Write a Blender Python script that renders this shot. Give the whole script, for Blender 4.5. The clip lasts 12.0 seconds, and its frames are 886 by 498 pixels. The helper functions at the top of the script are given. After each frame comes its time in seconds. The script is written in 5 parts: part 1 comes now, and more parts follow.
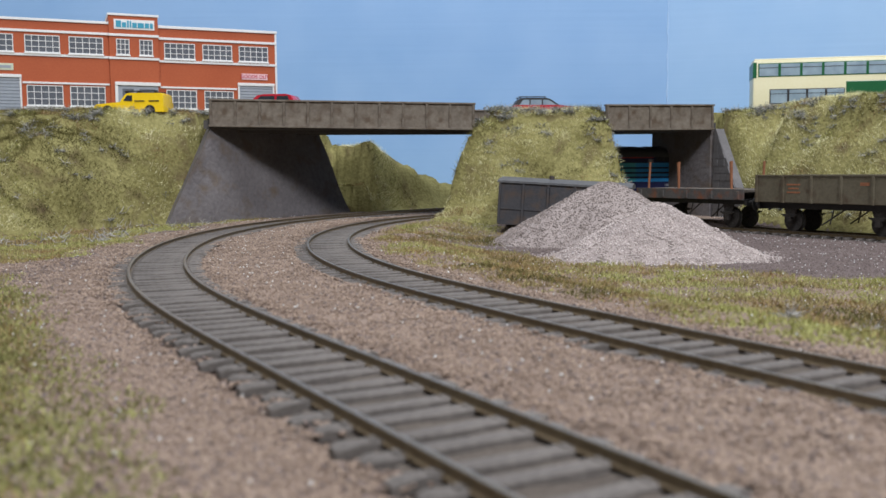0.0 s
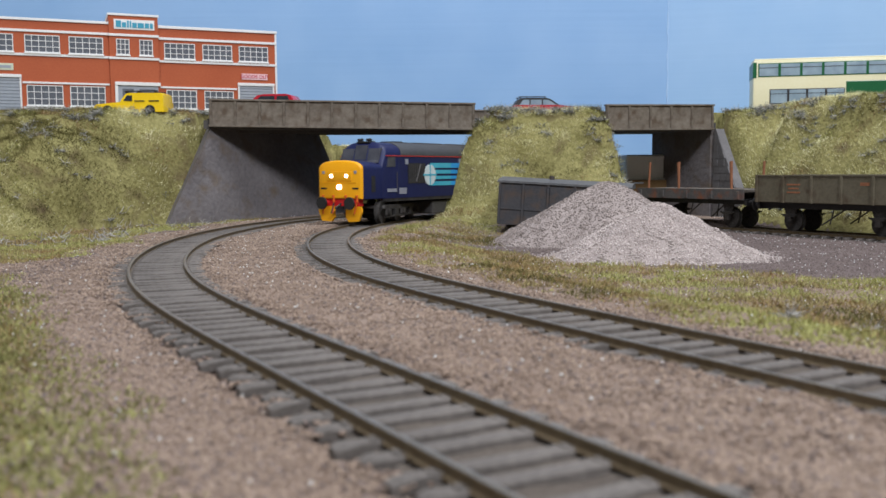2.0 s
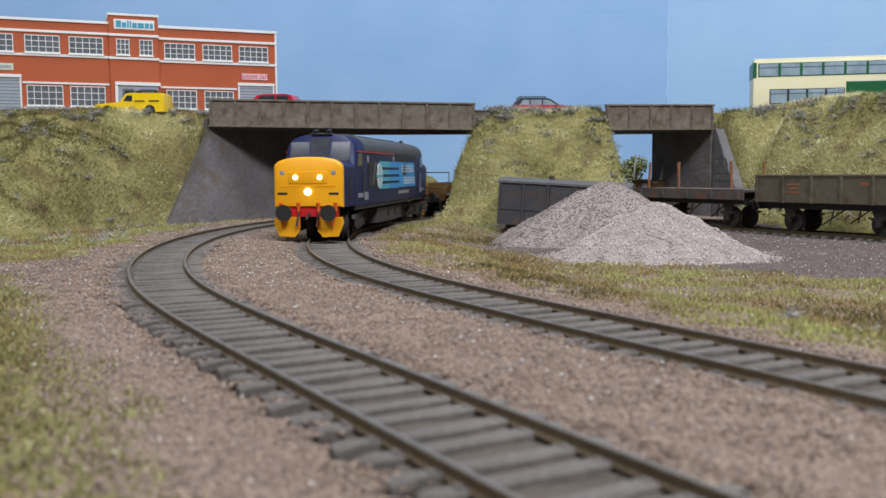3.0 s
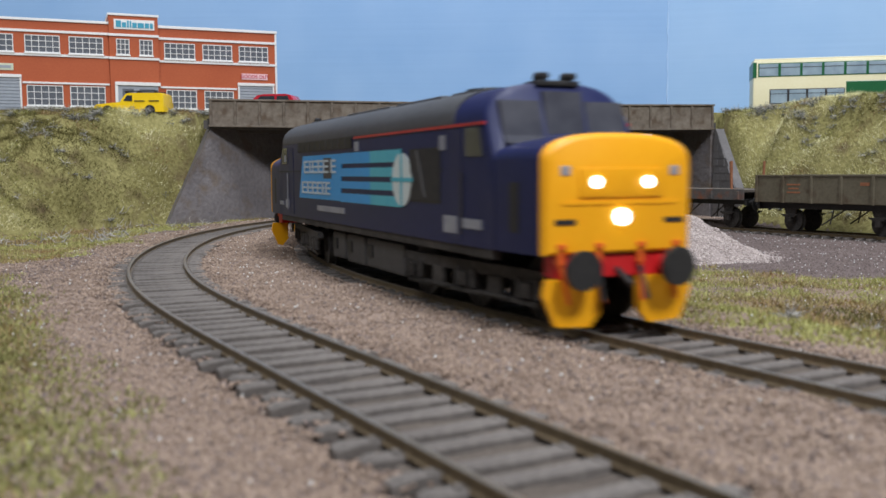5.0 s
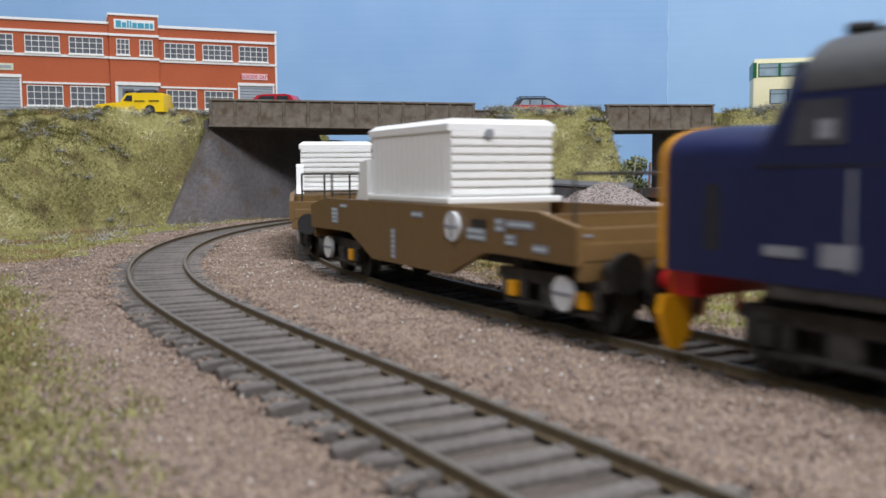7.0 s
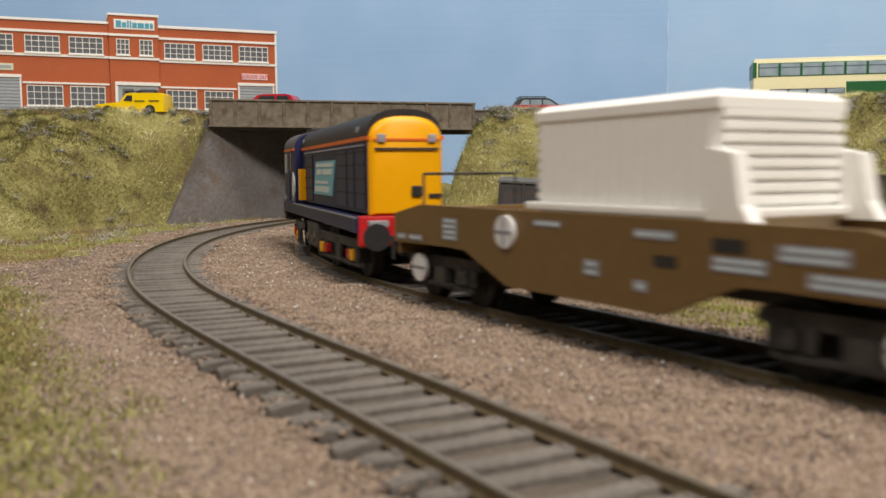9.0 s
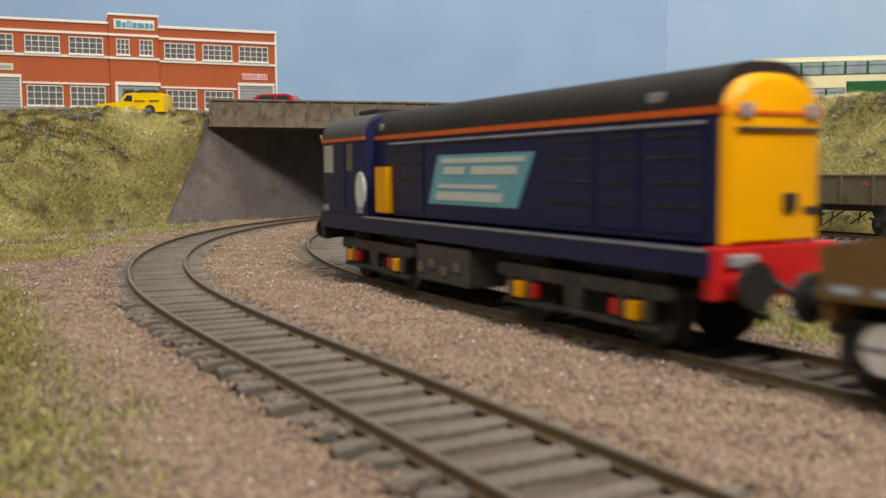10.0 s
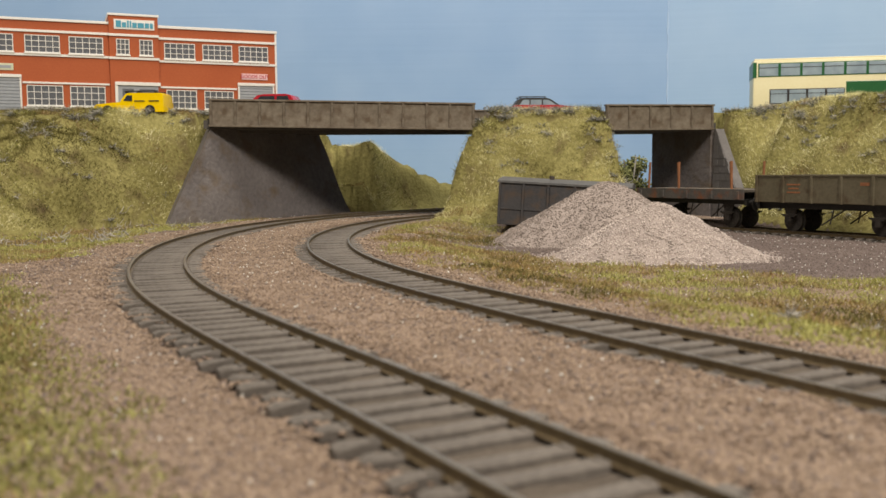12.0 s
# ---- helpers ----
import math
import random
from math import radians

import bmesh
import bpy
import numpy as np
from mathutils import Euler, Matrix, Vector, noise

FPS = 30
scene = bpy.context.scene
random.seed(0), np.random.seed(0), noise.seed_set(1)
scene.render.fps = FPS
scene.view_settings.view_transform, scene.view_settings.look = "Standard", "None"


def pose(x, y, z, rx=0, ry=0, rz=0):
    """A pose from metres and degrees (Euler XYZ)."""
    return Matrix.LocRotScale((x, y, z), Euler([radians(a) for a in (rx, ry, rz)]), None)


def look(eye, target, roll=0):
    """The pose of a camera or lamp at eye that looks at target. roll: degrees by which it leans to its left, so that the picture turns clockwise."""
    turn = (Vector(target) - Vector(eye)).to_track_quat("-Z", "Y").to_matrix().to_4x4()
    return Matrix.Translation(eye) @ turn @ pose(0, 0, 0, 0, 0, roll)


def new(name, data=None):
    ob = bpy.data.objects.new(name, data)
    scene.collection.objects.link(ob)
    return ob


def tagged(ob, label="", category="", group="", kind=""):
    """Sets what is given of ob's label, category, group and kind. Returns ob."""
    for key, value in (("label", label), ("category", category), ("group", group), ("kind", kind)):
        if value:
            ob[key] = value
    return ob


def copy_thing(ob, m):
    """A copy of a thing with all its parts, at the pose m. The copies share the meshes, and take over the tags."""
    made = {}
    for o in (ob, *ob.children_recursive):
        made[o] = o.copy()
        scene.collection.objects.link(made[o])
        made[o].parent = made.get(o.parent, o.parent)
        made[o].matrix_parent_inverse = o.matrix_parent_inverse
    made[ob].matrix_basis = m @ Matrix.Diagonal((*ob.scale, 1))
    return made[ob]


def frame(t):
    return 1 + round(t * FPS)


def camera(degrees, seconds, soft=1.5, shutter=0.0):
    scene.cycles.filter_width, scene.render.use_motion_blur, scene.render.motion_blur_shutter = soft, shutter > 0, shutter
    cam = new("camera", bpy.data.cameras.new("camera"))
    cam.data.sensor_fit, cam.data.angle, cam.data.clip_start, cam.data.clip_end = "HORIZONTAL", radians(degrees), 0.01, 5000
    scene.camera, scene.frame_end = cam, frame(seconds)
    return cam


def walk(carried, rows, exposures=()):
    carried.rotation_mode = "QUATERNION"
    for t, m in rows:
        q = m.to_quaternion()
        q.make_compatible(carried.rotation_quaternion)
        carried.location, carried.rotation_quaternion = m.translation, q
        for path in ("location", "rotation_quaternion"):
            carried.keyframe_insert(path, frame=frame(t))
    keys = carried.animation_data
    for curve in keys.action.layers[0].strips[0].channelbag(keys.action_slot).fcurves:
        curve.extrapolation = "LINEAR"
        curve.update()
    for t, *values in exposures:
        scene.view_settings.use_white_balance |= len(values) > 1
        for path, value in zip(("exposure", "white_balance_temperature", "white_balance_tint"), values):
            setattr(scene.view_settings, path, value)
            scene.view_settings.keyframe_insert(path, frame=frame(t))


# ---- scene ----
# A model railway at 1:76. Lengths below are millimetres, turned into metres by MM.
MM = 0.001
RT = 3.4                      # top of the running rails above the board
cam = camera(50.83, 12.0, soft=1.5, shutter=0.6)
EYE = (0.0, 0.0, 33.48 * MM)
VIEW = look(EYE, (0.0, math.cos(radians(4.738)), 33.48 * MM - math.sin(radians(4.738))), -0.398)
walk(cam, [(0.0, VIEW), (12.0, VIEW)], exposures=[(0.0, 0.08, 6150, 10), (7.3, 0.08, 6150, 10), (8.8, 0.08, 7500, 10), (12.0, 0.08, 8000, 10)])
cam.data.dof.use_dof = True
cam.data.dof.focus_distance = 0.50
cam.data.dof.aperture_fstop = 38.0

# ---------------------------------------------------------------- light
world = bpy.data.worlds.new("world")
scene.world = world
world.use_nodes = True
world.node_tree.nodes["Background"].inputs[0].default_value = (0.80, 0.88, 1.0, 1)
world.node_tree.nodes["Background"].inputs[1].default_value = 0.35


def lamp(name, eye, target, size, watts, colour):
    data = bpy.data.lights.new(name, "AREA")
    data.shape, data.size, data.energy, data.color = "SQUARE", size, watts, colour
    ob = new(name, data)
    ob.matrix_world = look(eye, target)
    tagged(ob, "unseen lamp lighting the layout from above", "lamp", kind="structure")
    return ob


# Fill lamp added at the front left to lift the dark parts.
lamp("ceiling_lamp", (-0.55, -0.75, 1.25), (0.0, 0.5, 0.0), 0.60, 10.0, (0.97, 0.97, 1.0))
# Key and top lamps stand for the room's unseen ceiling lights.
lamp("ceiling_lamp", (0.45, -0.45, 0.98), (0.0, 0.55, 0.0), 0.24, 12.5, (0.97, 0.97, 1.0))
lamp("ceiling_lamp", (0.10, 0.42, 1.35), (0.0, 0.55, 0.0), 0.60, 11.0, (0.97, 0.98, 1.0))

# ---------------------------------------------------------------- mesh helpers


def box(bm, x0, x1, y0, y1, z0, z1, r=0.0):
    vs = [bm.verts.new((x, y, z)) for z in (z0, z1) for x, y in ((x0, y0), (x1, y0), (x1, y1), (x0, y1))]
    fs = [bm.faces.new([vs[i] for i in f]) for f in ((3, 2, 1, 0), (4, 5, 6, 7), (0, 1, 5, 4), (1, 2, 6, 5), (2, 3, 7, 6), (3, 0, 4, 7))]
    if r:
        es = list({e for f in fs for e in f.edges})
        bmesh.ops.bevel(bm, geom=es, offset=r, segments=2, profile=0.6, affect="EDGES")


def cyl(bm, c, axis, r, l, n=16, r2=None):
    turn = {"x": Matrix.Rotation(math.pi / 2, 4, "Y"), "y": Matrix.Rotation(math.pi / 2, 4, "X"), "z": Matrix()}[axis]
    bmesh.ops.create_cone(bm, cap_ends=True, segments=n, radius1=r, radius2=r if r2 is None else r2, depth=l, matrix=Matrix.Translation(c) @ turn)


def rod(bm, a, b, r, n=6):
    a, b = Vector(a), Vector(b)
    q = (b - a).to_track_quat("Z", "Y").to_matrix().to_4x4()
    bmesh.ops.create_cone(bm, cap_ends=True, segments=n, radius1=r, radius2=r, depth=(b - a).length, matrix=Matrix.Translation((a + b) / 2) @ q)


def prism(bm, pts, axis, a0, a1):
    """A polygon pushed along an axis: pts are (y, z) for x, (x, z) for y, (x, y) for z."""
    put = {"x": lambda p, a: (a, p[0], p[1]), "y": lambda p, a: (p[0], a, p[1]), "z": lambda p, a: (p[0], p[1], a)}[axis]
    lo, hi = [bm.verts.new(put(p, a0)) for p in pts], [bm.verts.new(put(p, a1)) for p in pts]
    n = len(pts)
    bm.faces.new(lo[::-1])
    bm.faces.new(hi)
    for k in range(n):
        bm.faces.new((lo[k], lo[(k + 1) % n], hi[(k + 1) % n], hi[k]))


def loft(bm, rings, cap=True, closed=True):
    vs = [[bm.verts.new(p) for p in ring] for ring in rings]
    n = len(vs[0])
    for a, b in zip(vs, vs[1:]):
        for k in range(n if closed else n - 1):
            bm.faces.new((a[k], a[(k + 1) % n], b[(k + 1) % n], b[k]))
    if cap and closed:
        bm.faces.new(vs[0][::-1])
        bm.faces.new(vs[-1])


def mesh_of(name, bm, material, smooth=False):
    bmesh.ops.recalc_face_normals(bm, faces=bm.faces[:])
    bm.transform(Matrix.Scale(MM, 4))
    me = bpy.data.meshes.new(name)
    bm.to_mesh(me)
    bm.free()
    me.materials.append(material)
    if smooth:
        for f in me.polygons:
            f.use_smooth = True
        me.set_sharp_from_angle(angle=radians(38))
    return me


def part(name, bm, material, parent, label="", smooth=False, at=None):
    ob = new(name, mesh_of(name, bm, material, smooth))
    ob.parent = parent
    if at is not None:
        ob.matrix_basis = at
    return tagged(ob, label)


def B():
    return bmesh.new()


def bx(name, material, parent, x0, x1, y0, y1, z0, z1, r=0.0, label=""):
    bm = B()
    box(bm, x0, x1, y0, y1, z0, z1, r)
    return part(name, bm, material, parent, label)


def thing(name, label, category, m=None, group="", kind=""):
    ob = new(name)
    ob.empty_display_size = 0.01
    if m is not None:
        ob.matrix_world = m
    return tagged(ob, label, category, group, kind)


def mm(x, y, z, rx=0, ry=0, rz=0):
    return pose(x * MM, y * MM, z * MM, rx, ry, rz)


def fast_mesh(name, verts, faces, material, label, category="", kind="stuff", smooth=False):
    """One mesh from numpy arrays of vertices (mm) and equal-sized faces."""
    me = bpy.data.meshes.new(name)
    k = faces.shape[1]
    me.vertices.add(len(verts))
    me.vertices.foreach_set("co", (verts * MM).astype(np.float32).ravel())
    me.loops.add(faces.size)
    me.loops.foreach_set("vertex_index", faces.astype(np.int32).ravel())
    me.polygons.add(len(faces))
    me.polygons.foreach_set("loop_start", np.arange(0, faces.size, k, dtype=np.int32))
    me.polygons.foreach_set("loop_total", np.full(len(faces), k, dtype=np.int32))
    if smooth:
        me.polygons.foreach_set("use_smooth", np.ones(len(faces), dtype=bool))
    me.update(calc_edges=True)
    me.validate()
    me.materials.append(material)
    return tagged(new(name, me), label, category, kind=kind)


# ---------------------------------------------------------------- materials


def material(name, c1, c2=None, grain=1.0, patch=20.0, rough=0.7, metal=0.0, bump=0.15, island=0.0, dirt=None, dirt_at=0.6, emit=0.0, spec=0.4, patches=0.5):
    """Colour wanders from c1 to c2 over patches (mm) with a finer grain (mm); dirt settles in blotches of its own."""
    m = bpy.data.materials.new(name)
    m.use_nodes = True
    nt = m.node_tree
    n, link = nt.nodes, nt.links.new
    bsdf = n["Principled BSDF"]
    co = n.new("ShaderNodeTexCoord")
    c2 = c2 or tuple(0.8 * x for x in c1)

    def noise_node(size, detail=4):
        t = n.new("ShaderNodeTexNoise")
        t.inputs["Scale"].default_value = 1000.0 / size
        t.inputs["Detail"].default_value = detail
        link(co.outputs["Object"], t.inputs["Vector"])
        return t

    big, fine = noise_node(patch, 5), noise_node(grain, 3)
    add = n.new("ShaderNodeMath")
    add.operation = "MULTIPLY_ADD"
    link(fine.outputs[0], add.inputs[0])
    add.inputs[1].default_value = 1.0 - patches
    scale = n.new("ShaderNodeMath")
    scale.operation = "MULTIPLY"
    link(big.outputs[0], scale.inputs[0])
    scale.inputs[1].default_value = patches
    link(scale.outputs[0], add.inputs[2])
    value = add.outputs[0]
    if island:
        geo = n.new("ShaderNodeNewGeometry")
        mix = n.new("ShaderNodeMix")
        mix.inputs[0].default_value = island
        link(value, mix.inputs[2])
        link(geo.outputs["Random Per Island"], mix.inputs[3])
        value = mix.outputs[0]
    ramp = n.new("ShaderNodeValToRGB")
    ramp.color_ramp.elements[0].position, ramp.color_ramp.elements[1].position = (0.05, 0.95) if island > 0.6 else (0.32, 0.68)
    ramp.color_ramp.elements[0].color, ramp.color_ramp.elements[1].color = (*c1, 1), (*c2, 1)
    link(value, ramp.inputs[0])
    colour = ramp.outputs[0]
    if dirt:
        spots = noise_node(patch * 0.6, 6)
        cut = n.new("ShaderNodeMapRange")
        cut.inputs[1].default_value, cut.inputs[2].default_value = dirt_at - 0.08, dirt_at + 0.12
        link(spots.outputs[0], cut.inputs[0])
        over = n.new("ShaderNodeMix")
        over.data_type = "RGBA"
        link(cut.outputs[0], over.inputs[0])
        link(colour, over.inputs[6])
        over.inputs[7].default_value = (*dirt, 1)
        colour = over.outputs[2]
    link(colour, bsdf.inputs["Base Color"])
    bsdf.inputs["Roughness"].default_value = rough
    bsdf.inputs["Metallic"].default_value = metal
    bsdf.inputs["Specular IOR Level"].default_value = spec
    if bump:
        b = n.new("ShaderNodeBump")
        b.inputs["Strength"].default_value = 1.0
        b.inputs["Distance"].default_value = bump * MM
        link(fine.outputs[0], b.inputs["Height"])
        link(b.outputs[0], bsdf.inputs["Normal"])
    if emit:
        bsdf.inputs["Emission Color"].default_value = (*c1, 1)
        bsdf.inputs["Emission Strength"].default_value = emit
    return m


M_BALLAST = material("ballast_bed", (0.185, 0.135, 0.105), (0.29, 0.222, 0.178), 1.1, 30, 0.95, bump=0.5, spec=0.1)
M_GRAIN = material("ballast_grain", (0.215, 0.155, 0.117), (0.375, 0.287, 0.222), 2.0, 9, 0.9, bump=0, island=0.55, spec=0.15)
M_YARD = material("yard_cinders", (0.115, 0.088, 0.08), (0.20, 0.16, 0.148), 1.3, 35, 0.95, bump=0.4, spec=0.1)
M_YARDGRAIN = material("cinder_grain", (0.085, 0.065, 0.06), (0.26, 0.21, 0.195), 0.6, 40, 0.9, bump=0, island=0.7, spec=0.15)
M_HEAP = material("heap_gravel", (0.30, 0.25, 0.23), (0.64, 0.56, 0.525), 0.7, 30, 0.85, bump=0, island=0.85, spec=0.3)
# Darker gravel tone for the rear heap, sets it off from the front one.
M_HEAPDARK = material("heap_gravel_dark", (0.165, 0.135, 0.12), (0.40, 0.34, 0.31), 0.7, 30, 0.85, bump=0, island=0.85, spec=0.3)
M_HEAPBED = material("heap_core", (0.25, 0.21, 0.195), (0.38, 0.325, 0.30), 1.0, 15, 0.95, bump=0.4)
M_TURFBED = material("turf_bed", (0.13, 0.115, 0.04), (0.34, 0.31, 0.13), 2.2, 28, 0.95, bump=0.7, spec=0.05, dirt=(0.11, 0.08, 0.045), dirt_at=0.62)
M_STRAW = material("straw_fibre", (0.58, 0.545, 0.26), (0.92, 0.88, 0.58), 5, 22, 0.85, bump=0, island=0.4, spec=0.1)
M_BLADE = material("grass_fibre", (0.21, 0.215, 0.06), (0.50, 0.49, 0.19), 5, 30, 0.85, bump=0, island=0.35, spec=0.1)
M_MOSS = material("dark_grass_fibre", (0.075, 0.068, 0.024), (0.19, 0.165, 0.06), 5, 24, 0.9, bump=0, island=0.4, spec=0.05)
M_OLIVEGRASS = material("olive_fibre", (0.18, 0.175, 0.065), (0.34, 0.33, 0.13), 5, 24, 0.9, bump=0, island=0.4, spec=0.05)
M_DEAD = material("dead_grass_fibre", (0.19, 0.125, 0.055), (0.40, 0.29, 0.14), 5, 24, 0.9, bump=0, island=0.4, spec=0.05)
M_LICHEN = material("lichen_clump", (0.075, 0.08, 0.06), (0.31, 0.32, 0.28), 1.0, 15, 0.9, bump=0.2, island=0.6, spec=0.1)
M_VERGE = material("verge_fibre", (0.195, 0.15, 0.064), (0.43, 0.37, 0.165), 5, 26, 0.85, bump=0, island=0.35, spec=0.1, dirt=(0.31, 0.19, 0.08), dirt_at=0.56)
M_FOAM = material("turf_clump", (0.13, 0.12, 0.045), (0.40, 0.375, 0.15), 1.2, 35, 0.95, bump=0.3, island=0.5, spec=0.05)
M_TWIG = material("grey_twig", (0.17, 0.16, 0.14), (0.50, 0.48, 0.44), 1, 12, 0.8, bump=0, island=0.6)
M_BUSH = material("bush_leaf", (0.10, 0.12, 0.045), (0.32, 0.33, 0.14), 2, 20, 0.9, bump=0, island=0.6)
M_RAIL = material("rusty_rail", (0.11, 0.08, 0.045), (0.20, 0.15, 0.09), 1.5, 40, 0.6, 0.2, 0.03)
M_RAILTOP = material("worn_rail_head", (0.20, 0.175, 0.14), (0.30, 0.27, 0.23), 1.2, 30, 0.38, 0.6, 0.02)
M_SLEEPER = material("grey_sleeper", (0.09, 0.079, 0.071), (0.18, 0.16, 0.143), 1.2, 40, 0.85, bump=0.12, island=0.0)
# Infill colour kept dark to carry the shade in the sleeper gaps.
M_CESS = material("infill_gap_shade", (0.06, 0.049, 0.04), (0.135, 0.11, 0.09), 0.8, 15, 0.95, bump=0.3)
M_GIRDER = material("girder_paint", (0.115, 0.092, 0.068), (0.215, 0.182, 0.142), 2.2, 11, 0.7, bump=0.08, dirt=(0.10, 0.07, 0.045), dirt_at=0.58)
M_ABUT = material("abutment_plaster", (0.115, 0.104, 0.106), (0.185, 0.168, 0.166), 2.6, 22, 0.9, bump=0.6, dirt=(0.13, 0.10, 0.075), dirt_at=0.60)
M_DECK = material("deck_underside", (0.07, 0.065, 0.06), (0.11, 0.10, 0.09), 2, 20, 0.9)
M_STONE = material("wing_stone", (0.12, 0.115, 0.115), (0.19, 0.18, 0.18), 1.2, 12, 0.9, bump=0.2)
M_ROAD = material("road_tarmac", (0.045, 0.045, 0.047), (0.08, 0.08, 0.08), 1, 40, 0.9)


def painted_board(name, c1, c2):
    """Emulsion brushed on in long level strokes."""
    m = material(name, c1, c2, 60, 320, 0.55, bump=0.0, spec=0.3)
    n, link = m.node_tree.nodes, m.node_tree.links.new
    co, stretch, strokes, b = n.new("ShaderNodeTexCoord"), n.new("ShaderNodeMapping"), n.new("ShaderNodeTexNoise"), n.new("ShaderNodeBump")
    stretch.inputs["Scale"].default_value = (5, 5, 230)
    stretch.inputs["Rotation"].default_value = (0, radians(3), 0)
    strokes.inputs["Scale"].default_value, strokes.inputs["Detail"].default_value = 1.0, 4
    link(co.outputs["Object"], stretch.inputs["Vector"])
    link(stretch.outputs[0], strokes.inputs["Vector"])
    link(strokes.outputs[0], b.inputs["Height"])
    b.inputs["Strength"].default_value, b.inputs["Distance"].default_value = 0.22, 0.0006
    link(b.outputs[0], n["Principled BSDF"].inputs["Normal"])
    return m


M_SKY = painted_board("painted_sky", (0.25, 0.425, 0.70), (0.315, 0.49, 0.755))
M_SKY2 = painted_board("painted_sky_side", (0.30, 0.485, 0.75), (0.36, 0.54, 0.79))
M_SKYJOINT = material("painted_filler", (0.34, 0.52, 0.78), (0.46, 0.62, 0.84), 3, 20, 0.6, bump=0.2)
M_BRICK = material("orange_brick_paper", (0.37, 0.075, 0.022), (0.45, 0.105, 0.034), 1.2, 30, 0.6, bump=0.03)
M_WHITE = material("white_card", (0.74, 0.74, 0.72), (0.82, 0.82, 0.80), 2, 25, 0.6, bump=0.02)
M_PANE = material("dark_pane", (0.10, 0.11, 0.13), (0.16, 0.17, 0.19), 3, 12, 0.15, bump=0)
M_SHUTTER = material("grey_shutter", (0.30, 0.33, 0.37), (0.36, 0.39, 0.43), 2, 20, 0.5, bump=0.02)
M_SIGNBLUE = material("sign_blue", (0.06, 0.35, 0.50), None, 2, 10, 0.6, bump=0)
M_SIGNPINK = material("sign_pink", (0.75, 0.48, 0.50), (0.80, 0.56, 0.57), 2, 10, 0.6, bump=0)
M_SIGNGREEN = material("sign_pale_green", (0.55, 0.58, 0.42), (0.62, 0.65, 0.50), 2, 10, 0.6, bump=0)
M_REDINK = material("red_ink", (0.55, 0.03, 0.06), None, 2, 10, 0.6, bump=0)
M_CARYELLOW = material("yellow_car_paint", (0.85, 0.56, 0.01), (0.90, 0.62, 0.02), 2, 20, 0.22, bump=0)
M_CARRED = material("red_car_paint", (0.42, 0.016, 0.03), (0.50, 0.022, 0.04), 2, 20, 0.2, bump=0)
M_CARGLASS = material("car_glass", (0.02, 0.024, 0.03), (0.04, 0.045, 0.05), 3, 10, 0.08, bump=0)
M_BLACK = material("black_plastic", (0.014, 0.014, 0.015), (0.03, 0.029, 0.028), 1.5, 15, 0.55, bump=0.03)
M_RUBBER = material("tyre_rubber", (0.02, 0.02, 0.02), None, 1, 10, 0.8)
M_BUSCREAM = material("bus_cream", (0.78, 0.72, 0.46), (0.83, 0.78, 0.54), 2, 30, 0.35, bump=0)
M_BUSGREEN = material("bus_green", (0.014, 0.10, 0.036), (0.02, 0.13, 0.048), 2, 30, 0.3, bump=0)
M_BUSGLASS = material("bus_window", (0.20, 0.27, 0.33), (0.36, 0.45, 0.52), 9, 16, 0.1, bump=0)
M_NAVY = material("navy_paint", (0.010, 0.014, 0.060), (0.016, 0.021, 0.082), 2, 45, 0.45, bump=0.02, spec=0.3)
M_ROOFGREY = material("roof_grey", (0.055, 0.056, 0.06), (0.085, 0.086, 0.09), 1.5, 40, 0.6, bump=0.03)
M_NOSE = material("warning_yellow", (0.86, 0.37, 0.003), (0.90, 0.42, 0.006), 2, 40, 0.4, bump=0.01)
M_STRIPE = material("red_stripe", (0.50, 0.035, 0.03), None, 2, 30, 0.45, bump=0)
M_ORANGE = material("orange_stripe", (0.78, 0.14, 0.02), None, 2, 30, 0.45, bump=0)
M_TEAL = material("logo_teal", (0.055, 0.40, 0.55), (0.10, 0.50, 0.60), 3, 60, 0.4, bump=0)
M_SKYBLUE = material("logo_blue", (0.03, 0.29, 0.68), (0.045, 0.35, 0.74), 3, 60, 0.4, bump=0)
M_AQUA = material("logo_aqua", (0.12, 0.42, 0.54), (0.17, 0.48, 0.59), 3, 40, 0.4, bump=0)
M_PALE = material("logo_pale", (0.58, 0.68, 0.68), (0.68, 0.75, 0.74), 3, 20, 0.45, bump=0)
M_LETTER = material("lettering_grey", (0.45, 0.55, 0.62), (0.60, 0.68, 0.72), 1.5, 9, 0.5, bump=0)
M_LABEL = material("data_panel", (0.22, 0.23, 0.27), (0.34, 0.35, 0.38), 1, 5, 0.5, bump=0)
M_CABGLASS = material("cab_glass", (0.045, 0.047, 0.06), (0.09, 0.092, 0.105), 5, 15, 0.08, bump=0)
M_CABPALE = material("cab_window_pale", (0.32, 0.34, 0.37), (0.42, 0.44, 0.46), 5, 15, 0.12, bump=0)
M_RED = material("buffer_red", (0.50, 0.012, 0.016), (0.60, 0.02, 0.02), 2, 20, 0.45, bump=0.01)
M_BOGIE = material("bogie_weathered", (0.012, 0.011, 0.010), (0.078, 0.07, 0.063), 1.4, 9, 0.75, bump=0.08)
M_TANK = material("tank_grey", (0.055, 0.052, 0.052), (0.09, 0.085, 0.08), 1.5, 14, 0.7, bump=0.04)
M_STEEL = material("wheel_steel", (0.22, 0.20, 0.18), (0.34, 0.31, 0.28), 1, 8, 0.35, 0.8, 0.02)
